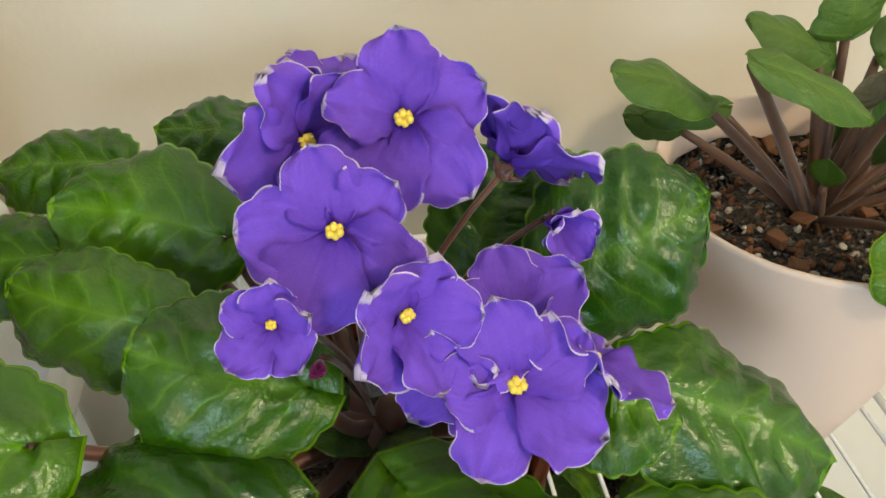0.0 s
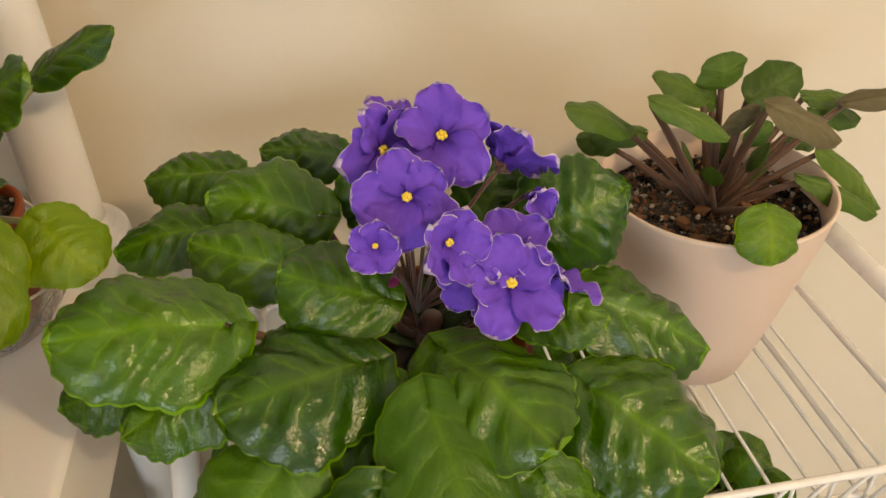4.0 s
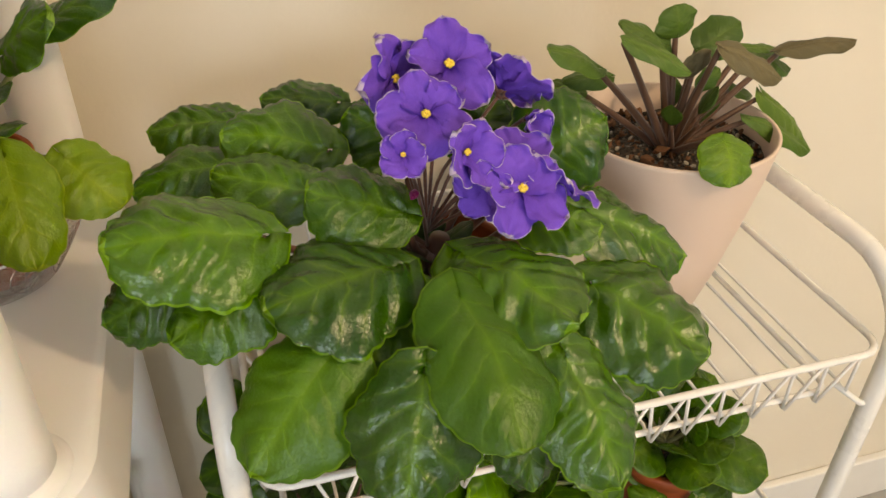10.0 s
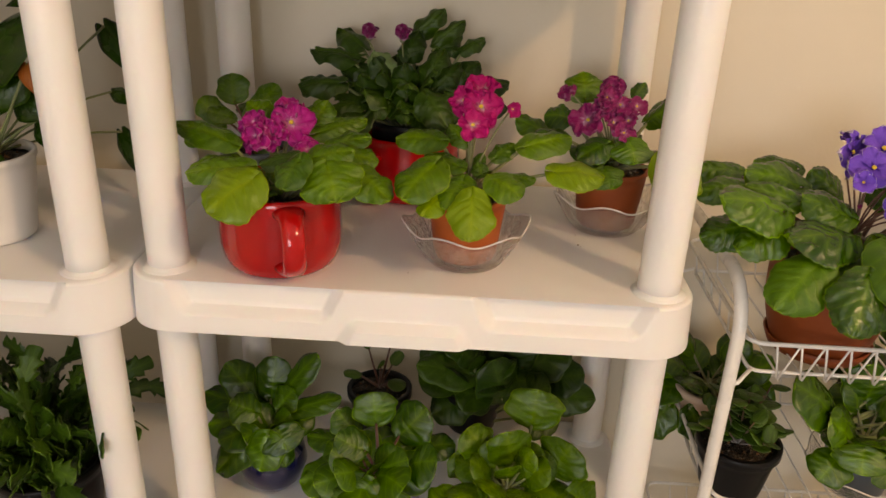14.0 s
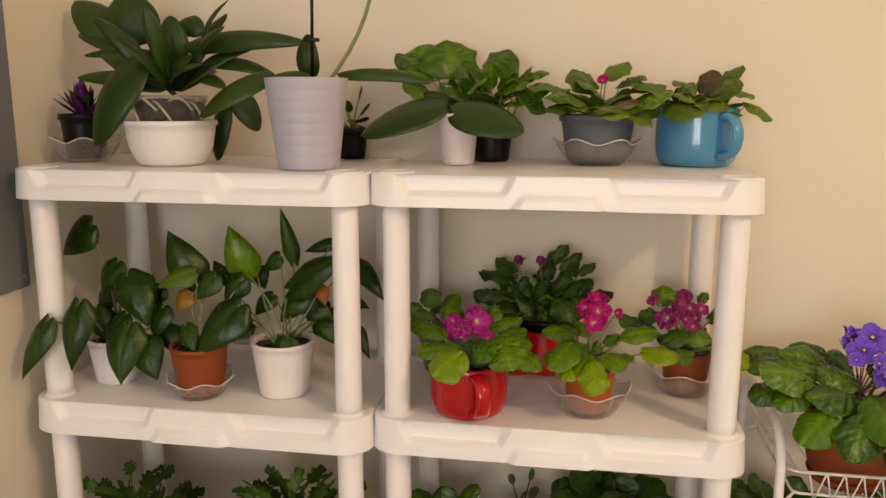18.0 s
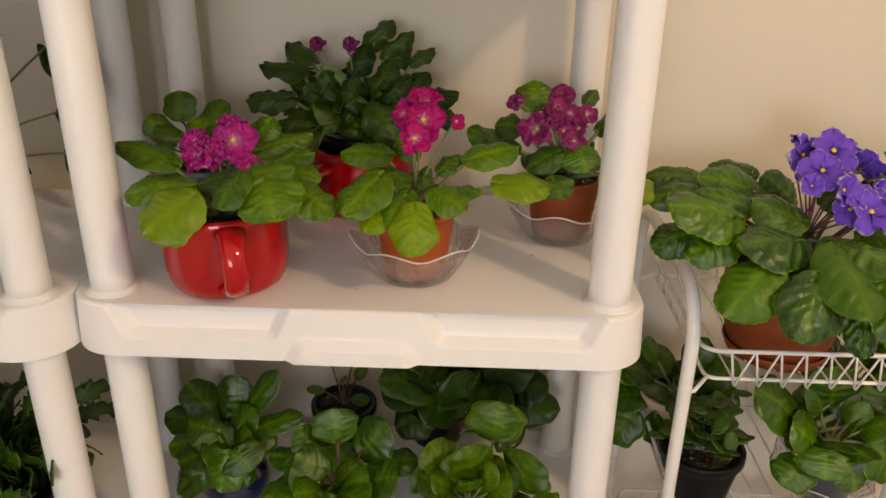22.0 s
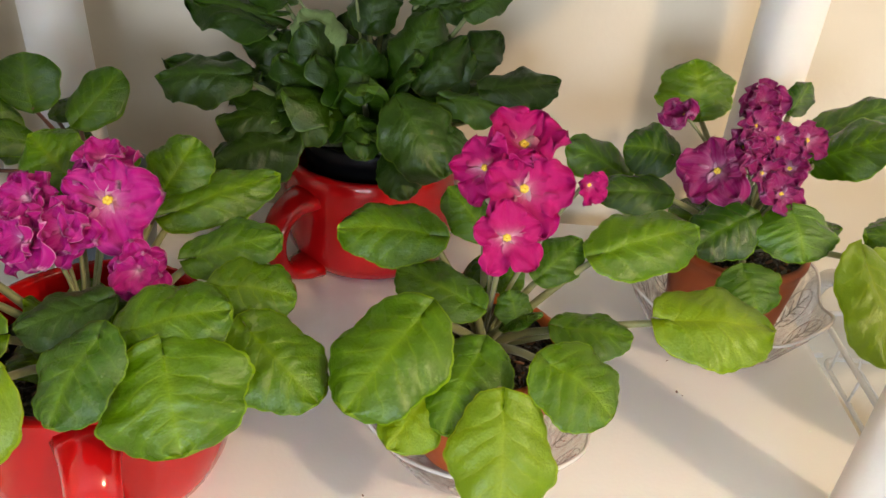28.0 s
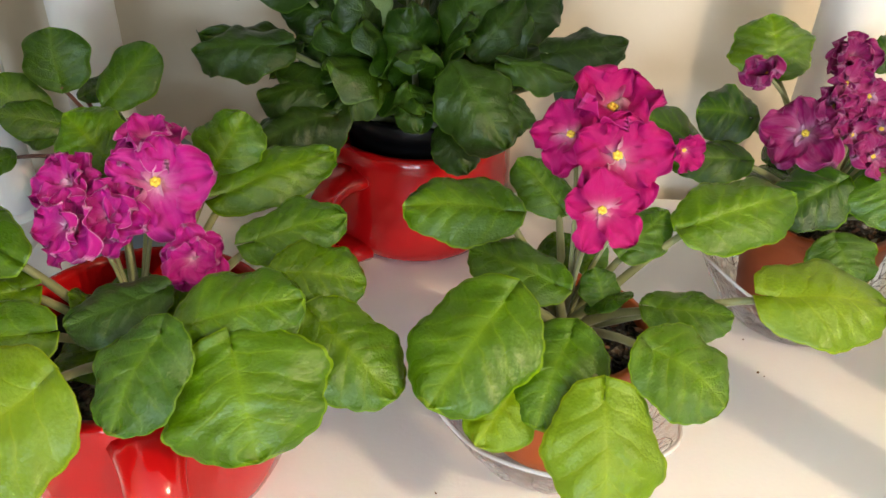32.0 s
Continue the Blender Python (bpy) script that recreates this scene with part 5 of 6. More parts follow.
m5 = violet_thing("african_violet", (0.07, 0.26, T2), "small violet with round leaves in a grey pot")
pot(m5, 0.042, 0.034, 0.07, GREYPOT)
soil(m5, 0.039, 0.06, 39)
ROUND_LEAVES = ((-1.6, -3, 6.5, -1.9, -2, 9.7, 3.8), (0.7, -2, 5.3, 3.3, 0, 8.1, 3.2), (-3.3, -3, 4.4, -6, -3, 6.5, 3.1), (-1.1, -5, 4.9, -4.1, -6, 5.9, 2.3), (-6, -3, 1.5, -8, -4, 1.1, 2.1), (-1.9, 0, 4.5, -0.3, 2, 5.2, 2.1), (-4.4, 0, 1.7, -7.5, 2, 1.5, 2.8))
table_leaves(m5, (0, 0, 0.07), ROUND_LEAVES, L_MID, STEM_RED, "round", 1.1, 0.02, 0.01, 0.01, (20, 12), 4, (0, -0.6, 0.7), stem_r=0.0016)
rosette(m5, (0, 0, 0.066), 6, 0.05, 0.04, 0.035, L_MID, STEM_RED, 41, kind="round", aspect=0.95)

# ---- top shelves ----
mug((0.525, 0.262, T1), BLUE, "glossy sky blue ceramic soup mug used as a planter", r=0.069, h=0.1, turn=-58)
u1 = violet_thing("african_violet", (0.52, 0.262, T1 + 0.01), "young violet with olive leaves in a blue mug")
pot(u1, 0.05, 0.042, 0.07, BLACKPOT, lip=0.001)
soil(u1, 0.047, 0.06, 49)
BLUE_MUG_LEAVES = ((-4.4, -3, 12.6, -11.4, -5, 14, 4.1), (-3.3, -2, 12.3, -0.6, -2, 14.2, 3.7), (1.4, 1, 12.3, 2.9, 2, 16.6, 3.2), (3.1, 1, 13.9, 8, 2, 17.2, 2.9), (2.3, -2, 11.9, 6.7, -1, 15, 4.2), (5.1, -2, 12.6, 9.2, -3, 11.9, 3.8), (7.1, -3, 11.3, 12, -4, 8, 3.1), (0.2, -4, 11.6, 4.7, -6, 9.9, 3.3), (-0.3, -5, 11.5, -5.9, -8, 8.6, 4.6), (0, -3, 10.9, -4.8, -5, 12.3, 4.3), (0, 2, 13.1, -3.8, 3, 14.6, 3.9))
table_leaves(u1, (0, 0, -0.01), BLUE_MUG_LEAVES, L_OLIVE, STEM_GREEN, kind="violet", wide=1.7, start=0.15, stem_r=0.0014, quilt=0.05, ruffle=0.03, res=(22, 14), veins=5, arch=0.1, cup=0.16, alt={2: L_PLUMLEAF, 3: L_LONG}, face=(0, -0.15, 0.9))
dish((0.352, 0.245, T1), 0.075, 0.042, 0, "clear plastic scalloped dish")
u2 = violet_thing("african_violet", (0.352, 0.245, T1 + 0.0055), "compact violet with one pink bud in a slate grey pot")
pot(u2, 0.064, 0.052, 0.083, GREYPOT)
soil(u2, 0.06, 0.07, 59)
GREY_POT_LEAVES = ((-2.7, -5, 11.3, -8.5, -8.5, 11.8, 5.1), (-4.7, -2, 13, -12.2, -2, 13.6, 4.3), (-0.1, 2, 12.9, -5, 3, 16.6, 5.3), (0.6, 2, 15, 5.1, 4, 17.9, 4.2), (0.6, -2, 11.9, -4.1, -3, 14.5, 4.7), (2.7, 0, 13.5, 7.9, 1, 15.5, 4.4), (-0.2, -5, 10.7, 4.7, -8.5, 8.6, 4.5), (4.6, -3, 10.6, 12.1, -5, 12.7, 5.2), (4.5, -5, 9.7, 8.6, -7, 7.1, 3.6), (-4.6, -5, 10.5, -8.9, -7, 9.5, 3.6), (2.8, -4, 11.3, 5.5, -7, 10.2, 4), (3.9, 0, 12.6, 11.5, 0, 13.8, 4.1))
table_leaves(u2, (0, 0, -0.0055), GREY_POT_LEAVES, L_OLIVE, STEM_GREEN, kind="violet", wide=1.7, start=0.15, stem_r=0.0014, quilt=0.05, ruffle=0.03, res=(22, 14), veins=5, arch=0.1, cup=0.16, face=(0, -0.15, 0.9), alt={5: L_DARK, 10: L_PLUMLEAF, 0: L_BRIGHT, 7: L_BRIGHT})
flower(u2, (0.005, -0.03, 0.14), (0, -0.8, 0.5), 0.022, P_PINK, (0, 0, 0.075), 0, 0.05, 5, 1, 3, STEM_PALE, 0.7)
rosette(u2, (0, 0, 0.078), 24, 0.11, 0.045, 0.062, L_OLIVE, STEM_RED, 61, "violet", 0.45, -0.005, 0.04, 0.015, 0.02, 0.85, 0.16, (20, 12), face=(0, -0.3, 0.9))
rosette(u1, (0, 0, 0.07), 20, 0.095, 0.05, 0.05, L_OLIVE, STEM_GREEN, 53, "violet", 0.4, -0.01, 0.04, 0.015, 0.02, 0.75, 0.16, (20, 12), face=(0, -0.3, 0.9))
u3 = violet_thing("young_orchid", (0.11, 0.195, T1), "small orchid with two broad leaves in a pale pink pot", group="orchids")
pot(u3, 0.035, 0.028, 0.09, PINKPOT)
soil(u3, 0.032, 0.08, 69)
SMALL_ORCHID_LEAVES = ((-1.6, -2, 11.1, -16.5, -5, 5.2, 7.2), (-1.1, -2, 10.3, 11.9, -6, 5.9, 6.6), (-2.5, 2, 10.6, -7.5, 4, 12.6, 3.5))
table_leaves(u3, (0, 0, 0), SMALL_ORCHID_LEAVES, L_ORCHID, None, "strap", 1.3, 0.0, 0.0, 0.0, (20, 8), 1, (0, -0.5, 0.8), 0.1, 0.1, 0.0)
u4 = violet_thing("african_violet", (0.16, 0.285, T1), "violet with large mid-green leaves in a black pot")
pot(u4, 0.04, 0.032, 0.08, BLACKPOT)
soil(u4, 0.037, 0.07, 79)
BACK_VIOLET_LEAVES = ((-6.8, -2, 15.1, -9, 1, 22.1, 8.8), (-0.9, -1, 16.1, 3.3, 1, 20.2, 7.1), (3.8, -1, 15.1, 10.4, -2, 16.1, 4.6), (-9.7, 0, 15.7, -18.5, 1, 19.6, 6.3), (-9.7, -3, 14.9, -18.7, -4, 16.6, 4), (5.7, -2, 14.1, 9.6, -4, 8.9, 4.4), (1.2, -3, 12.9, 6.9, -4, 14.5, 4), (-9.9, -5, 10, -15.3, -5, 15.1, 5.9), (-12.4, 3, 17.4, -14.2, 4, 21.6, 6.7), (-3.9, -4, 12.6, -0.6, -6, 15, 6.2), (-3.6, 2, 14.2, -5.9, 3, 18.4, 6.5))
table_leaves(u4, (0, 0, 0), BACK_VIOLET_LEAVES, L_MID, STEM_GREEN, kind="violet", wide=1.25, start=0.15, stem_r=0.0014, quilt=0.05, ruffle=0.03, res=(22, 14), veins=5, arch=0.1, cup=0.16, face=(0, -0.3, 0.9))
rosette(u4, (0, 0, 0.09), 20, 0.14, 0.09, 0.075, L_MID, STEM_GREEN, 81, droop=-0.01, aspect=0.85, squash=0.5, quilt=0.04, ruffle=0.02, face=(0, -0.3, 0.9))

o1 = violet_thing("orchid", (-0.121, 0.062, T1), "orchid with strap leaves and a stake in a lavender pot", group="orchids")
grooves = [(0.0001, 0.001), (0.048, 0.001), (0.05, 0.004)]
for k in range(8):
    z0, z1 = 0.006 + 0.0175 * k, 0.0225 + 0.0175 * k
    grooves += [(0.05 + 0.018 * z0 / 0.148, z0), (0.05 + 0.018 * z1 / 0.148, z1 - 0.0008), (0.04985 + 0.018 * z1 / 0.148, z1 - 0.0004)]
part("pot", lathe(grooves + [(0.068, 0.147), (0.067, 0.148), (0.0655, 0.148), (0.065, 0.14), (0.047, 0.006), (0.0001, 0.006)], 56), LAVPOT, o1)
soil(o1, 0.06, 0.135, 89)
ORCHID_LEAVES = ((-6.8, -2, 15.8, -18.7, -5, 8.5, 4.9), (0, -2, 15.4, -7.1, -3, 14.8, 1.9), (-1.1, 0, 14.7, -1.2, 0, 22, 3.1), (3.6, 0, 15.6, 19.6, 0, 14.1, 2.3))
table_leaves(o1, (0.007, 0.028, 0), ORCHID_LEAVES, L_ORCHID, None, "strap", 1.35, 0.0, 0.0, 0.0, (26, 10), 1, (0, -0.5, 0.8), 0.16, 0.14, 0.0)
part("flower_stake", tube([(0.01, 0.0, 0.13), (0.012, 0.01, 0.4)], 0.003, 6), BLACKPOT, o1)
part("flower_spike", tube(arc((0.02, 0.02, 0.13), (0.1, 0.05, 0.36), (0.03, 0, 0), 8), 0.0035, 6), STEM_GREEN, o1)
part("stake_clip", box(bmesh.new(), 0.0, 0.022, -0.004, 0.008, 0.205, 0.211, 0.001), BLACKPOT, o1)

o2bowl = thing("planter_bowl", (-0.385, 0.1, T1), "white ribbed ceramic bowl holding an orchid pot", "bowl")
part("bowl", lathe([(0.0001, 0.002), (0.045, 0.002), (0.05, 0.0), (0.058, 0.006), (0.07, 0.03), (0.074, 0.055), (0.076, 0.068), (0.08, 0.07), (0.08, 0.077), (0.076, 0.078), (0.072, 0.07), (0.05, 0.01), (0.0001, 0.008)], 96, lambda a, k: (0.0006 * math.cos(64 * a) if 5 <= k <= 6 else 0, 0)), WHITEPOT, o2bowl)
o2 = violet_thing("orchid", (-0.385, 0.1, T1 + 0.01), "orchid with broad leaves in a clear plastic pot", group="orchids")
pot(o2, 0.062, 0.045, 0.11, CLEARPL)
part("potting_bark", lathe([(0.0001, 0.01), (0.042, 0.01), (0.057, 0.098), (0.03, 0.105), (0.0001, 0.104)], 30), SOIL, o2)
for i in range(12):
    a = i * 0.52
    part("aerial_root", tube(arc((0.05 * math.cos(a), 0.05 * math.sin(a), 0.1), (0.058 * math.cos(a + 0.7), 0.058 * math.sin(a + 0.7), 0.085 - 0.03 * (i % 2)), (0.01 * math.cos(a), 0.01 * math.sin(a), 0.012), 6), 0.0022, 6), ROOT, o2)
BOWL_ORCHID_LEAVES = ((-5.1, -6, 18.7, -12, -10, 3.6, 8.9), (0.1, 0, 20.8, 23.4, -2, 21, 4.8), (3.7, 1, 18.1, 16.8, 0, 15.6, 4), (5.4, 4, 10.5, 2.8, 5, 0.1, 4.6), (7.8, 3, 13, 11.7, 4, 5.7, 4.3), (-16, 5, 21.7, -25, 7, 29.5, 6.9), (-11.5, 5, 21, -14.5, 7, 31, 8.9), (-15.4, 4, 20.7, -23.3, 5, 23.4, 4.2), (-4, 2, 19.2, -20.7, 2, 19.3, 2.3), (-1.5, 0, 17.7, -2.2, 0, 25.8, 5), (-1.1, 4, 22.5, -0.4, 6, 26.4, 4.9), (5.5, 4, 18.8, 11.4, 5, 22.6, 4.3), (-6.1, -2, 16.8, -9.2, -5, 15.8, 5.4), (-1.8, -2, 15.8, 3.1, -3, 18.6, 4.2), (1.4, 0, 15.9, 7.6, 0, 13.4, 3.8))
table_leaves(o2, (0.012, 0.04, -0.01), BOWL_ORCHID_LEAVES, L_ORCHID, None, "strap", 1.12, 0.0, 0.0, 0.0, (26, 10), 1, (0, -0.5, 0.8), 0.16, 0.14, 0.0)

rosette(o2, (0, 0.02, 0.11), 13, 0.2, 0.16, 0.16, L_ORCHID, None, 93, "strap", 0.5, -0.02, aspect=0.3, k=0.1, arch=0.2, squash=0.5, face=(0, -0.4, 0.8))
dish((-0.586, 0.154, T1), 0.064, 0.04, 0)
o3 = violet_thing("flaming_bromeliad", (-0.586, 0.154, T1 + 0.0055), "small plant with purple bracts in a black pot", group="")
pot(o3, 0.041, 0.034, 0.082, BLACKPOT)
soil(o3, 0.037, 0.072, 99)
for i in range(30):
    a, f = i * 2.4, i / 30
    put_leaf(o3, (0, 0, 0.074), Vector((0.066 * f * math.cos(a), 0.055 * f * math.sin(a), 0.148 - 0.045 * f)), 0.018, 0.02, 0, 0, blade("lance", 0.05, 0.05, 0.0, 0.0, 0.0, 0.0, i % 3, 10, 4, 1, material=L_PURPLE if i % 3 else L_ORCHID), None)
o4 = violet_thing("small_succulent", (-0.115, 0.3, T1), "small green plant in a black pot behind the orchid", group="")
pot(o4, 0.03, 0.025, 0.06, BLACKPOT)
soil(o4, 0.027, 0.052, 109)
rosette(o4, (0, 0, 0.055), 9, 0.06, 0.08, 0.04, L_HEART, STEM_GREEN, 111, aspect=0.6)

# ---- foliage plants on the other unit's middle shelf ----
def heart_plant(place, pot_material, r, h, tab, seed, label, alt=None, shift=(0, 0)):
    ob = violet_thing("foliage_plant", place, label, group="heart-leaved foliage plants")
    pot(ob, r, r * 0.78, h, pot_material, lip=0.0015, rim=0.008)
    soil(ob, r - 0.004, h - 0.01, seed)
    crown = Vector((*shift, 0))
    table_leaves(ob, crown, tab, L_HEART, None, "heart", 0.96, 0.012, 0.0, 0.0, (26, 16), 4, (0, -0.8, 0.5), 0.14, 0.16, 0.09, alt=alt)
    for i, (bx, by, bz, *_) in enumerate(tab):
        part("leaf_stalk", tube(arc((0.01 * math.cos(i), 0.01 * math.sin(i), h - 0.012), crown + Vector((bx, by, bz)) / 100, (0.006 * math.cos(i), 0, 0.008), 6), 0.0015, 6), STEM_GREEN, ob)
    return ob


PHILODENDRON = ((-6.6, 2, 29.1, -13.7, 3, 22.9, 8.2), (-0.6, 0, 22.7, -3.4, -1, 16.6, 6.3), (2.3, -2, 20.8, 7.1, -4, 11.7, 8.1), (-1.4, -11, 17.6, -2.5, -13, 6.1, 6.6), (-6.9, -12, 14.6, -11.7, -13.5, 4.2, 6), (3.8, -5, 12.1, 3.3, -8, 2.1, 7.9), (5.4, -4, 9.3, 9.3, -6, 2.6, 7.2), (8.5, -1, 14.9, 6.8, -2, 8.8, 5.7), (-5.1, -1, 14, -2.5, -2, 6.9, 5.5), (6.7, 2, 17.8, 4.3, 2, 14, 4.5), (-1.8, 0, 12.3, -5.1, 1, 9.1, 3.9), (0.6, 2, 19.4, 4.6, 2, 15.2, 5.2), (-3.6, 2, 17.2, -5.4, 1, 11.8, 5.0), (2.0, -3, 13.6, -0.8, -5, 8.2, 5.0), (8.2, 0, 10.6, 11.2, -1, 5.4, 5.2))
heart_plant((-0.523, 0.1, T2), WHITEPOT, 0.048, 0.085, PHILODENDRON, 5, "trailing heart-leaf philodendron in a white pot", shift=(0.023, 0.0))
dish((-0.331, 0.052, T2), 0.06, 0.034, 0)
YELLOWING = ((-4.1, 2, 18.7, -9.6, 3, 28.2, 7.7), (-3.4, 0, 21.4, -10.2, -1, 18.4, 5.0), (-4.6, 0, 17.6, -6.6, -1, 14.2, 4.2), (0.7, 0, 20.9, -2.7, -1, 16.6, 5.2), (6.3, -3, 16.6, -0.8, -6, 7.9, 8.8), (5.9, 0, 20.6, 2.1, 0, 16, 5.4), (-4.1, -3, 12.4, -1.5, -5, 7.8, 4), (5.9, 1, 11.4, 2.5, 0, 9.4, 4.2))
heart_plant((-0.331, 0.052, T2 + 0.0055), TERRA, 0.049, 0.09, YELLOWING, 6, "foliage plant with a yellowing leaf in a terracotta pot", {1: L_OLIVE, 2: L_AMBER}, (0.021, 0.023))
ARROWHEAD = ((-8.4, -2, 21.3, -11.7, -2, 30.3, 6.8), (-0.6, 0, 23.6, -2.8, 0, 33.4, 3.2), (-0.9, -2, 19.2, 10.6, -3, 25.5, 7.5), (-14.4, 2, 18.9, -17.3, 3, 22.8, 3.7), (-9.2, 3, 21.6, -7.4, 3, 17.7, 4.7), (2.9, -1, 18.5, -2, -2, 14, 5.7), (5.3, -3, 20.1, 6.3, -4, 17, 2.8), (5.3, 2, 15, 1.9, 3, 9.5, 6.3), (-0.3, -5, 11.2, -0.7, -6.5, 7.2, 5), (5.7, 4, 26.8, -0.1, 4, 24.7, 2.9), (-9, 0, 11.9, -12.2, 0, 8.9, 3.6), (-12, 3, 12.7, -14.3, 3, 7.1, 5.3), (1.5, 5, 11.3, 5.5, 6, 7.9, 4.3), (1.7, 0, 15.9, 6.4, 0, 14, 5.1), (6.8, 12, 21.8, 13.3, 10, 14.5, 4.5), (6.7, 13, 8.5, 10, 11, 2.4, 3), (6.6, 12, 13.9, 10.5, 10, 12.9, 2.2), (0.8, 1, 17.6, -3.6, 0, 12.4, 5.2), (3.6, 1, 13.2, 7.2, 0, 8.6, 4.6), (-5.2, 1, 17.2, -8.4, 0, 13.4, 4.4), (-3.2, 0, 24.6, -6.8, 1, 21.8, 3.6))
heart_plant((-0.189, 0.089, T2), WHITEPOT, 0.055, 0.1, ARROWHEAD, 7, "flamingo flower with pointed leaves and orange bloom in white pot", {0: L_BRIGHT, 6: L_ORANGE}, (0.024, 0.021))


# ---- lower shelves ----
def cactus(place, pot_r, pot_h, n, reach, seed, label):
    ob = violet_thing("holiday_cactus", place, label, group="holiday cacti")
    pot(ob, pot_r, pot_r * 0.8, pot_h, BLACKPOT)
    part("saucer", lathe([(0.0001, 0.0), (pot_r * 0.9, 0.0), (pot_r * 1.05, 0.014), (pot_r * 1.03, 0.015), (pot_r * 0.88, 0.003), (0.0001, 0.003)], 36), CLEARPL, ob)
    soil(ob, pot_r - 0.004, pot_h - 0.01, seed)
    rnd = random.Random(seed)
    me = [blade("toothed", 0.05, 0.03, 0.0, 0.0, 0.03, 0.0, s, 27, 4, 2, 0.04, material=L_CACTUS) for s in range(4)]
    for i in range(n):
        a = i * 2.4 + rnd.uniform(-0.3, 0.3)
        f = (i + 0.5) / n
        p = Vector((pot_r * 0.75 * f * math.cos(a), pot_r * 0.75 * f * math.sin(a), pot_h - 0.012))
        d = Vector((math.cos(a) * f * 0.8 + rnd.uniform(-0.3, 0.3), math.sin(a) * f * 0.8 + rnd.uniform(-0.3, 0.3), rnd.uniform(0.9, 1.5))).normalized()
        for k in range(rnd.randint(2, 5) if f < 0.7 else rnd.randint(2, 4)):
            ln = rnd.uniform(0.03, 0.042)
            q = p + d * ln
            turn = rnd.uniform(0, 6.28)
            part("stem_segment", rnd.choice(me), None, ob, "", frame_to(p, q + d * 0.004, 0.031, 0.0, (math.cos(turn), math.sin(turn) - 0.6, 0.3)))
            p = q
            d = (d + Vector((math.cos(a) * 0.16 * reach + rnd.uniform(-0.5, 0.5), math.sin(a) * 0.16 * reach + rnd.uniform(-0.5, 0.5), -0.3 * reach + rnd.uniform(-0.25, 0.2)))).normalized()
    return ob


cactus((-0.469, 0.045, T3), 0.066, 0.105, 86, 1.3, 3, "holiday cactus with arching flat stems in a black pot")
cactus((-0.172, 0.07, T3), 0.066, 0.105, 96, 0.8, 4, "tall bushy holiday cactus in a black pot")
dish((-0.322, 0.042, T3), 0.058, 0.03, 8)
tb = violet_thing("small_cactus", (-0.322, 0.042, T3 + 0.0055), "young cactus in a round terracotta pot with gravel", group="")
part("pot", lathe([(0.0001, 0.0), (0.03, 0.0), (0.044, 0.015), (0.056, 0.045), (0.058, 0.072), (0.055, 0.09), (0.052, 0.09), (0.053, 0.07), (0.0001, 0.02)], 44), TERRA, tb)
soil(tb, 0.052, 0.08, 12, 420)
for i in range(14):
    a = i * 2.4
    put_leaf(tb, (0, 0.02, 0.079), Vector((0.055 * math.cos(a), 0.02 + 0.045 * math.sin(a), 0.108 + 0.03 * (i % 3))), 0.022, 0.35, 20, 0, blade("round", 0.05, 0.03, 0.0, 0.1, 0.0, 0.0, i % 3, 10, 6, 2, 0.05, material=L_CACTUS), STEM_GREEN)

VASE_LEAVES = ((-0.9, 3.6, 2.3, -7.3, 6, 8.6, 4.3), (-0.7, 3.6, 2.3, 0.1, 6, 10.2, 4.3), (-0.5, 3, 2.7, 6.6, 5, 11.5, 3.6), (-0.2, 0, 4.3, -5.1, 0, 6.1, 3.8), (-0.5, 0, 4, -8.4, 0, 2.1, 3.8), (0.8, -2.4, 5, -6.4, -4, -3, 4), (1.7, -3.6, 5.8, 0.4, -6, -0.5, 4.3), (1.9, -3, 5.5, 4.6, -5, 2.5, 4.7), (0.6, 1.2, 3.3, 10.3, 2, 6.5, 3), (0.4, 1.8, 3.2, 3.3, 3, 6.8, 3.4), (-1.5, 3, 2.4, -10.4, 5, 4, 3.8), (1.5, -2.4, 5.1, 3.5, -4, -1.2, 3.2))
GLOSSY_LEAVES = ((-0.6, 2.4, 4.9, -1.3, 4, 10.3, 4.7), (1.3, 1.8, 3.7, 6, 3, 9, 4.7), (-0.7, 0, 3.2, -5.8, 0, 5.8, 3.8), (3.1, -1.2, 2.6, 7.8, -2, 4.4, 4.9), (-1.8, -1.8, 2.8, -10.1, -3, 0.4, 4.7), (0.4, -3.6, 3.1, -2.5, -6, 0, 4.3), (-2.2, -4.2, 2.4, -6.3, -7, -1, 4), (1.9, -4.8, 2.4, 2.7, -8, -1.5, 4.9), (3.2, 1.8, 2.7, 10.1, 3, 3.2, 3.4), (-2.6, 3, 2.8, -6.6, 5, 6.3, 3.4), (-2.5, 2.4, 2.6, -10.5, 4, 2.4, 3), (0.3, -3.6, 2, -4, -6, -4.4, 4))
LARGE_LEAVES = ((1.3, 3, 6.3, 2.1, 5, 12.3, 6), (-3.6, 1.8, 1.6, -7, 3, 6.9, 4.3), (-0.4, 0, 2.9, -1.8, 0, 9, 4.7), (4.2, 0.6, 1, 6.7, 1, 6.8, 5.5), (5.5, -1.8, 2.3, 9.5, -3, -0.2, 4.7), (-5.9, 1.2, 0.3, -8.5, 2, 3.5, 3.8), (-6, -3.6, 1.6, -10.7, -6, -1, 5.8), (-2.9, -4.8, 1, -4.9, -8, -1.3, 4.7), (1.5, -4.2, 0.7, 4.1, -7, -0.2, 3.8), (-0.7, -5.4, -0.6, -0.1, -9, -0.9, 4.3), (-0.3, -1.2, 1.1, 1.8, -2, 6, 3.4), (-3, -3, 1.8, -4.6, -5, 2.1, 2.6))
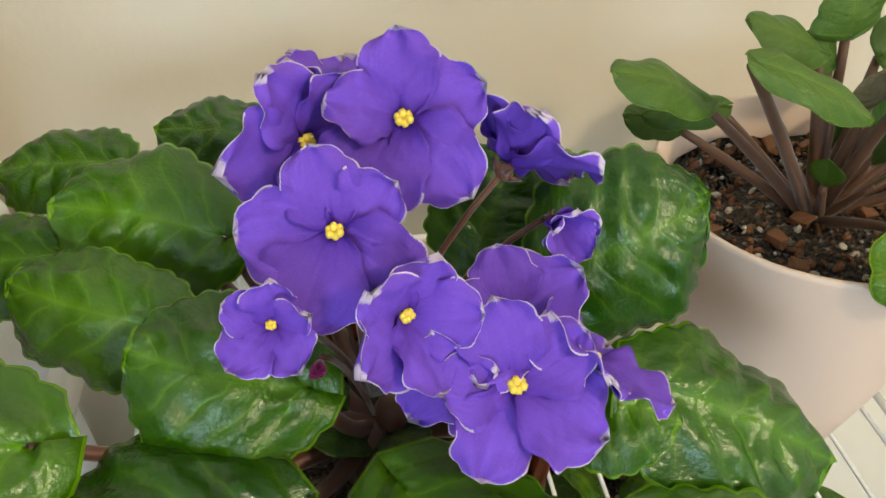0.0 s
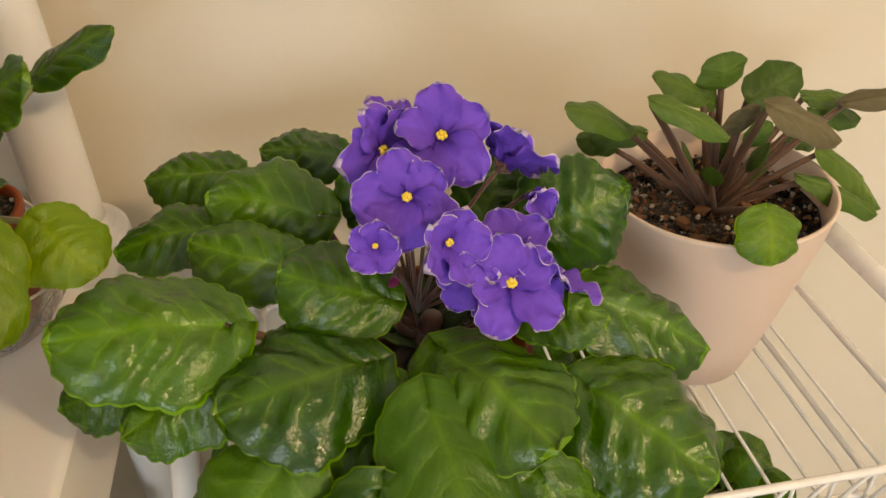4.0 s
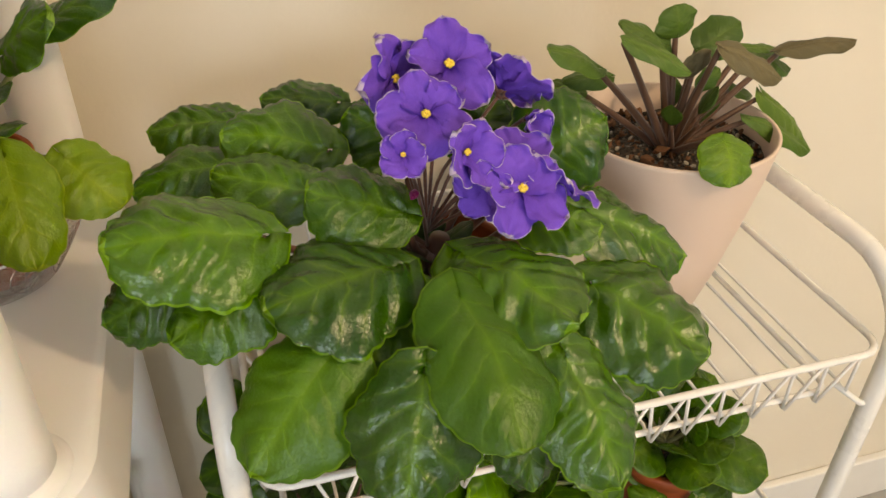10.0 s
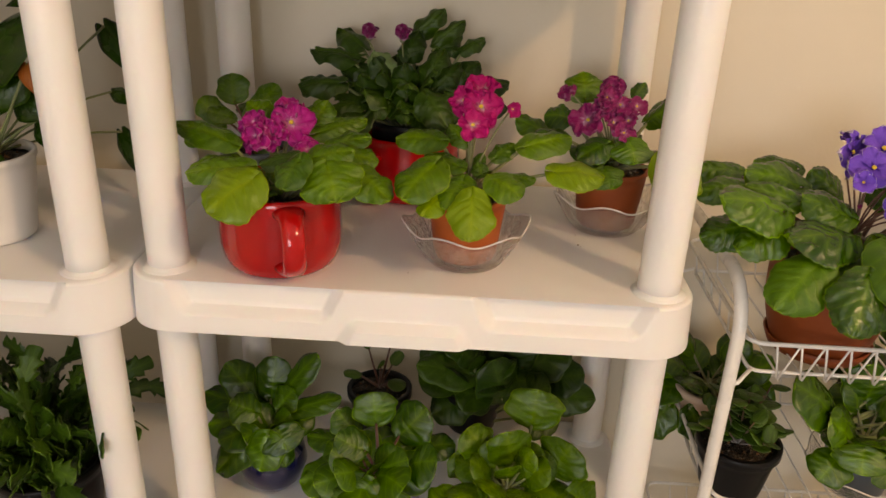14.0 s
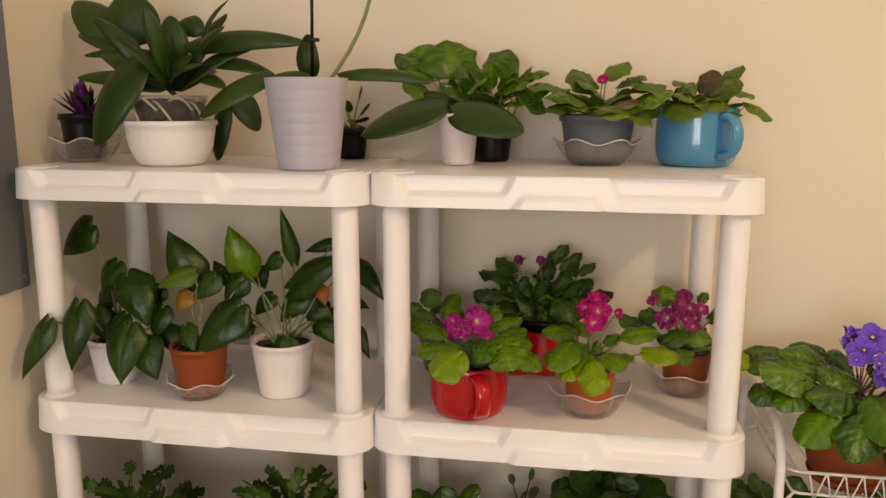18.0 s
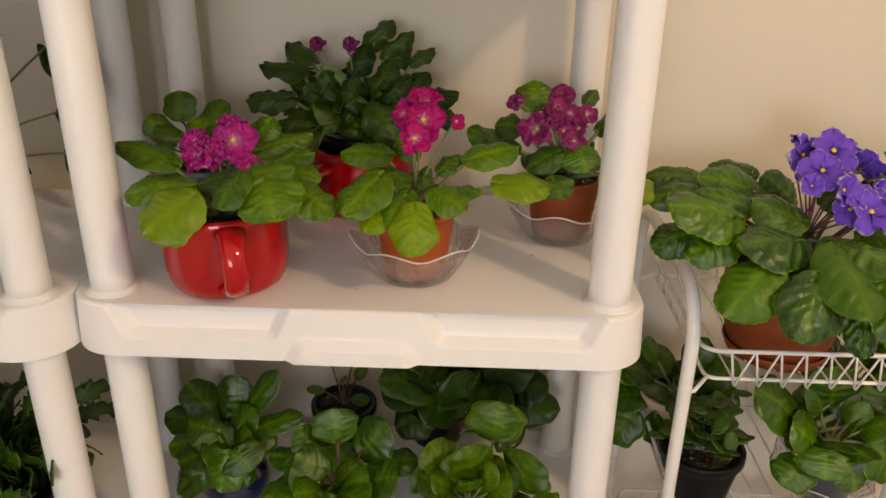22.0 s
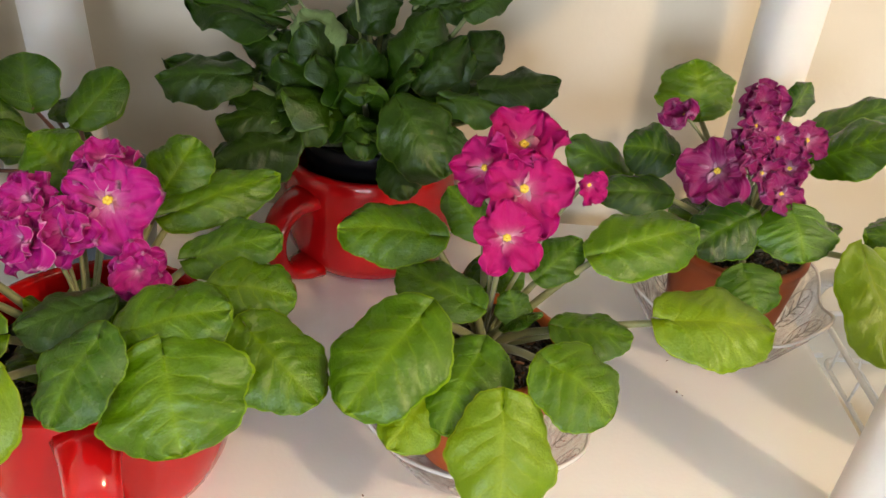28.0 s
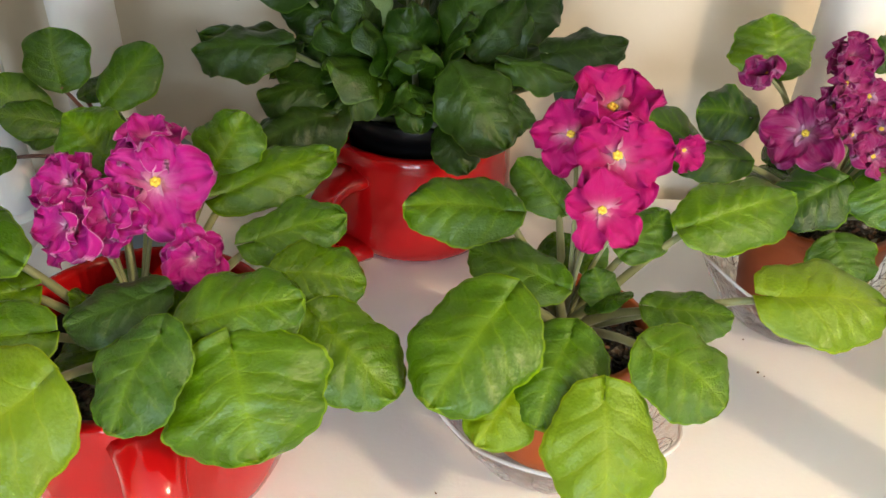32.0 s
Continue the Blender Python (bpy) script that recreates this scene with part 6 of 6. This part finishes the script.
BUSHY_LEAVES = ((2.6, -2, 9.7, -8.1, -4, 12.4, 6.1), (2, 0, 10.9, -4.3, 1, 15.5, 7.2), (5.4, 0, 8.7, 6.2, 1, 15.3, 7.9), (6.3, 0, 8.9, 13.8, 0, 14.4, 7.2), (7.5, -2, 7.7, 17.6, -4, 8.4, 6.2), (0.8, -3, 7.3, -5.7, -5, 4.6, 6.2), (5, -4, 5.6, 2.5, -4, 13.9, 7.4), (8.9, -1, 9.3, 16, -2, 11.2, 6.2), (4.3, 2, 9.7, 0, 3, 13.8, 6.3), (8.3, -4, 5.7, 12.2, -6, 3.9, 6.2), (3.6, -3, 6.1, -2.7, -5, 9.2, 6.5), (9.1, 2, 9.8, 10.9, 3, 14.1, 6.7), (6.4, -4, 7.8, 10.9, -5, 10.6, 7), (1.2, -1, 9.1, -1.6, -1, 13.2, 6.6))
LOW_TABLES = {124: ((0.37, 0.27, 0.456), BUSHY_LEAVES), 121: ((0.085, 0.175, 0.475), VASE_LEAVES), 122: ((0.25, 0.12, 0.475), GLOSSY_LEAVES), 123: ((0.435, 0.11, 0.475), LARGE_LEAVES)}
b1 = thing("round_vase", (0.09, 0.175, T3), "glossy cobalt blue round vase", "vase")
part("body", lathe([(0.0001, 0.002), (0.028, 0.0), (0.043, 0.018), (0.049, 0.04), (0.045, 0.06), (0.036, 0.072), (0.036, 0.078), (0.033, 0.078), (0.033, 0.07), (0.0001, 0.03)], 48), COBALT, b1)
for nm, pl, n, reach, height, size, ml, seed, asp, lb in (("african_violet", (0.09, 0.175, T3 + 0.012), 20, 0.105, 0.06, 0.06, L_VIOLET, 121, 0.85, "dark green violet growing in a blue vase"),
                                  ("african_violet", (0.24, 0.11, T3 + 0.005), 24, 0.13, 0.07, 0.065, L_VIOLET, 122, 0.85, "spreading violet with glossy quilted leaves"),
                                  ("african_violet", (0.42, 0.1, T3 + 0.005), 22, 0.12, 0.1, 0.06, L_BRIGHT, 123, 0.9, "violet with large bright green leaves"),
                                  ("african_violet", (0.37, 0.27, T3 + 0.05), 26, 0.14, 0.12, 0.06, L_DARK, 124, 0.75, "bushy dark green violet"),
                                  ("african_violet", (0.23, 0.28, T3 + 0.03), 6, 0.06, 0.1, 0.03, L_LONG, 125, 0.6, "young seedling in a soil-filled pot")):
    ob = violet_thing(nm, pl, lb)
    pot(ob, 0.032 if seed == 121 else 0.045, 0.026 if seed == 121 else 0.036, 0.07, BLACKPOT)
    soil(ob, 0.029 if seed == 121 else 0.042, 0.062, seed)
    if seed in LOW_TABLES:
        table_leaves(ob, Vector(LOW_TABLES[seed][0]) - Vector(pl), LOW_TABLES[seed][1], ml, STEM_RED if seed == 122 else STEM_GREEN, kind="violet" if seed == 124 else "round", wide=0.95 if seed == 124 else 1.3, start=0.25, res=(22, 12), veins=5, quilt=0.05, ruffle=0.02, face=(0, -0.45, 0.8))
        n, reach, height = n * 2 // 3, reach * 0.8, height * 0.7
    rosette(ob, (0, 0, 0.068), n, reach, height, size, ml, STEM_RED if seed in (122, 125) else STEM_GREEN, seed, droop=-0.005, aspect=asp + 0.1, quilt=0.03, squash=0.8, kind="round", face=(0, -0.4, 0.8))
for x, y in ((0.24, 0.11), (0.42, 0.1)):
    dish((x, y, T3), 0.062, 0.034, 5)

# ---- lower baskets of the rack ----
BOWL_LEAVES = ((1.9, 0, 2, -5.3, 0, 7.3, 5.8), (5.4, 1.8, 2.2, 5.4, 3, 9, 6.3), (11.6, 3, 3.4, 17.1, 5, 7.2, 4.7), (10.4, 1.2, 1.3, 15.9, 2, 4.3, 4.7), (8.3, -1.8, 2.3, 13.1, -3, -2.8, 5.5), (4.4, -1.8, -1.5, -1.2, -3, 3.9, 5), (1.2, -3.6, 0.3, -2.3, -6, -3, 4.2), (3, -4.2, 2.4, 2.2, -7, -1, 5), (5.6, -3.6, 0, 6.7, -6, -3.5, 3.7), (8.5, 2.4, 2.7, 11.2, 4, 5.8, 4.5))
TRAILING_LEAVES = ((-3.3, 1.8, -0.1, -8.5, 3, 4.4, 4.5), (-2, 0, -0.3, -10, 0, -2.1, 4.2), (-4.7, -1.2, -1.6, -9.4, -2, -7.4, 4.5), (-4, -2.4, -1.1, -1.3, -4, -6.5, 4.2), (0.8, -1.2, -4, 7.6, -2, 1.9, 5), (-0.4, 2.4, -1.6, 3.3, 4, 1.9, 4.1), (-0.4, -2.4, -1, 3.1, -4, -3, 4.5))
SCALLOPED_LEAVES = ((6.2, 1.8, -1.1, 2.7, 3, 3.8, 3.9), (3.8, -0.6, -1.9, -1.8, -1, -0.8, 3.9), (3.4, -1.8, 0.9, 7.9, -3, -0.5, 4.7), (3.6, -4.2, -1.8, 6.1, -7, -5.1, 5.5), (6.5, 1.2, 0.3, 10.5, 2, 1.7, 3.9), (5.9, 2.4, -0.5, 8, 4, 3.6, 3.9), (1.8, -3, -2.2, -1.4, -5, -2.9, 3.2))
RACK_TABLES = {131: ((0.83, 0.15, 0.565), BOWL_LEAVES), 133: ((0.71, 0.25, 0.565), TRAILING_LEAVES), 132: ((0.99, 0.16, 0.565), SCALLOPED_LEAVES)}
for nm, pl, n, reach, height, size, ml, seed, asp, pm, lb in (("african_violet", (0.885, 0.15, RZ2), 22, 0.12, 0.1, 0.06, L_VIOLET, 131, 0.85, GREYPOT, "violet with broad green leaves in a grey pot"),
                                      ("african_violet", (1.025, 0.16, RZ2), 30, 0.125, 0.09, 0.055, L_MID, 132, 0.85, TERRA, "violet with scalloped leaves in a terracotta pot"),
                                      ("african_violet", (0.71, 0.26, RZ2), 18, 0.15, 0.1, 0.065, L_VIOLET, 133, 0.85, BEIGE, "violet with dark leaves in a beige pot"),
                                      ("african_violet", (0.95, 0.27, RZ2), 14, 0.11, 0.12, 0.065, L_MID, 136, 0.85, BLACKPOT, "tall violet with round leaves in a black pot"),
                                      ("african_violet", (0.76, 0.15, RZ3), 14, 0.1, 0.05, 0.05, L_VIOLET, 134, 0.85, BLACKPOT, "low violet in a black pot"),
                                      ("african_violet", (0.93, 0.15, RZ3), 12, 0.09, 0.05, 0.05, L_VIOLET, 135, 0.85, BLACKPOT, "low violet in a black pot")):
    ob = violet_thing(nm, pl, lb)
    pot(ob, 0.045, 0.036, 0.075, pm)
    soil(ob, 0.042, 0.066, seed)
    if seed in RACK_TABLES:
        table_leaves(ob, Vector(RACK_TABLES[seed][0]) - Vector(pl), RACK_TABLES[seed][1], ml, STEM_RED if seed == 122 else STEM_GREEN, kind="violet" if seed == 124 else "round", wide=0.95 if seed == 124 else 1.3, start=0.25, res=(22, 12), veins=5, quilt=0.05, ruffle=0.02, face=(0, -0.45, 0.8))
        n, reach, height = n * 2 // 3, reach * 0.8, height * 0.7
    rosette(ob, (0, 0, 0.072), n, reach, height, size, ml, STEM_PALE, seed, droop=-0.005, aspect=asp + 0.1, quilt=0.03, squash=0.85, kind="round", face=(0, -0.4, 0.8))
dish((0.885, 0.15, RZ2), 0.066, 0.036, 0)
dish((1.025, 0.16, RZ2), 0.066, 0.036, 0)
sm = violet_thing("small_leaved_succulent", (0.715, 0.13, RZ2), "succulent with many small thick leaves in a black pot", group="")
pot(sm, 0.05, 0.038, 0.08, BLACKPOT)
soil(sm, 0.046, 0.07, 141)
rnd = random.Random(9)
for i in range(26):
    a, f = i * 2.4, (i + 1) / 26
    d = Vector((math.cos(a) * f * 0.9, math.sin(a) * f * 0.9, 1.1 - 0.5 * f)).normalized()
    ln = rnd.uniform(0.05, 0.09)
    part("stem", tube([(0, 0, 0.07), Vector((0, 0, 0.07)) + d * ln * 0.6, Vector((0, 0, 0.07)) + d * ln], [0.0015, 0.0013, 0.001], 5), STEM_RED, sm)
    for k in range(5):
        b = Vector((0, 0, 0.07)) + d * ln * (0.4 + 0.15 * k)
        o = Vector((rnd.uniform(-1, 1), rnd.uniform(-1, 1), rnd.uniform(-0.1, 0.6))).normalized()
        part("leaf", blade("round", 0.05, 0.1, 0.0, 0.0, 0.0, 0.0, k % 3, 8, 6, 1, 0.06, material=L_CACTUS), None, sm, "", frame_to(b, b + o * 0.024, 0.018))
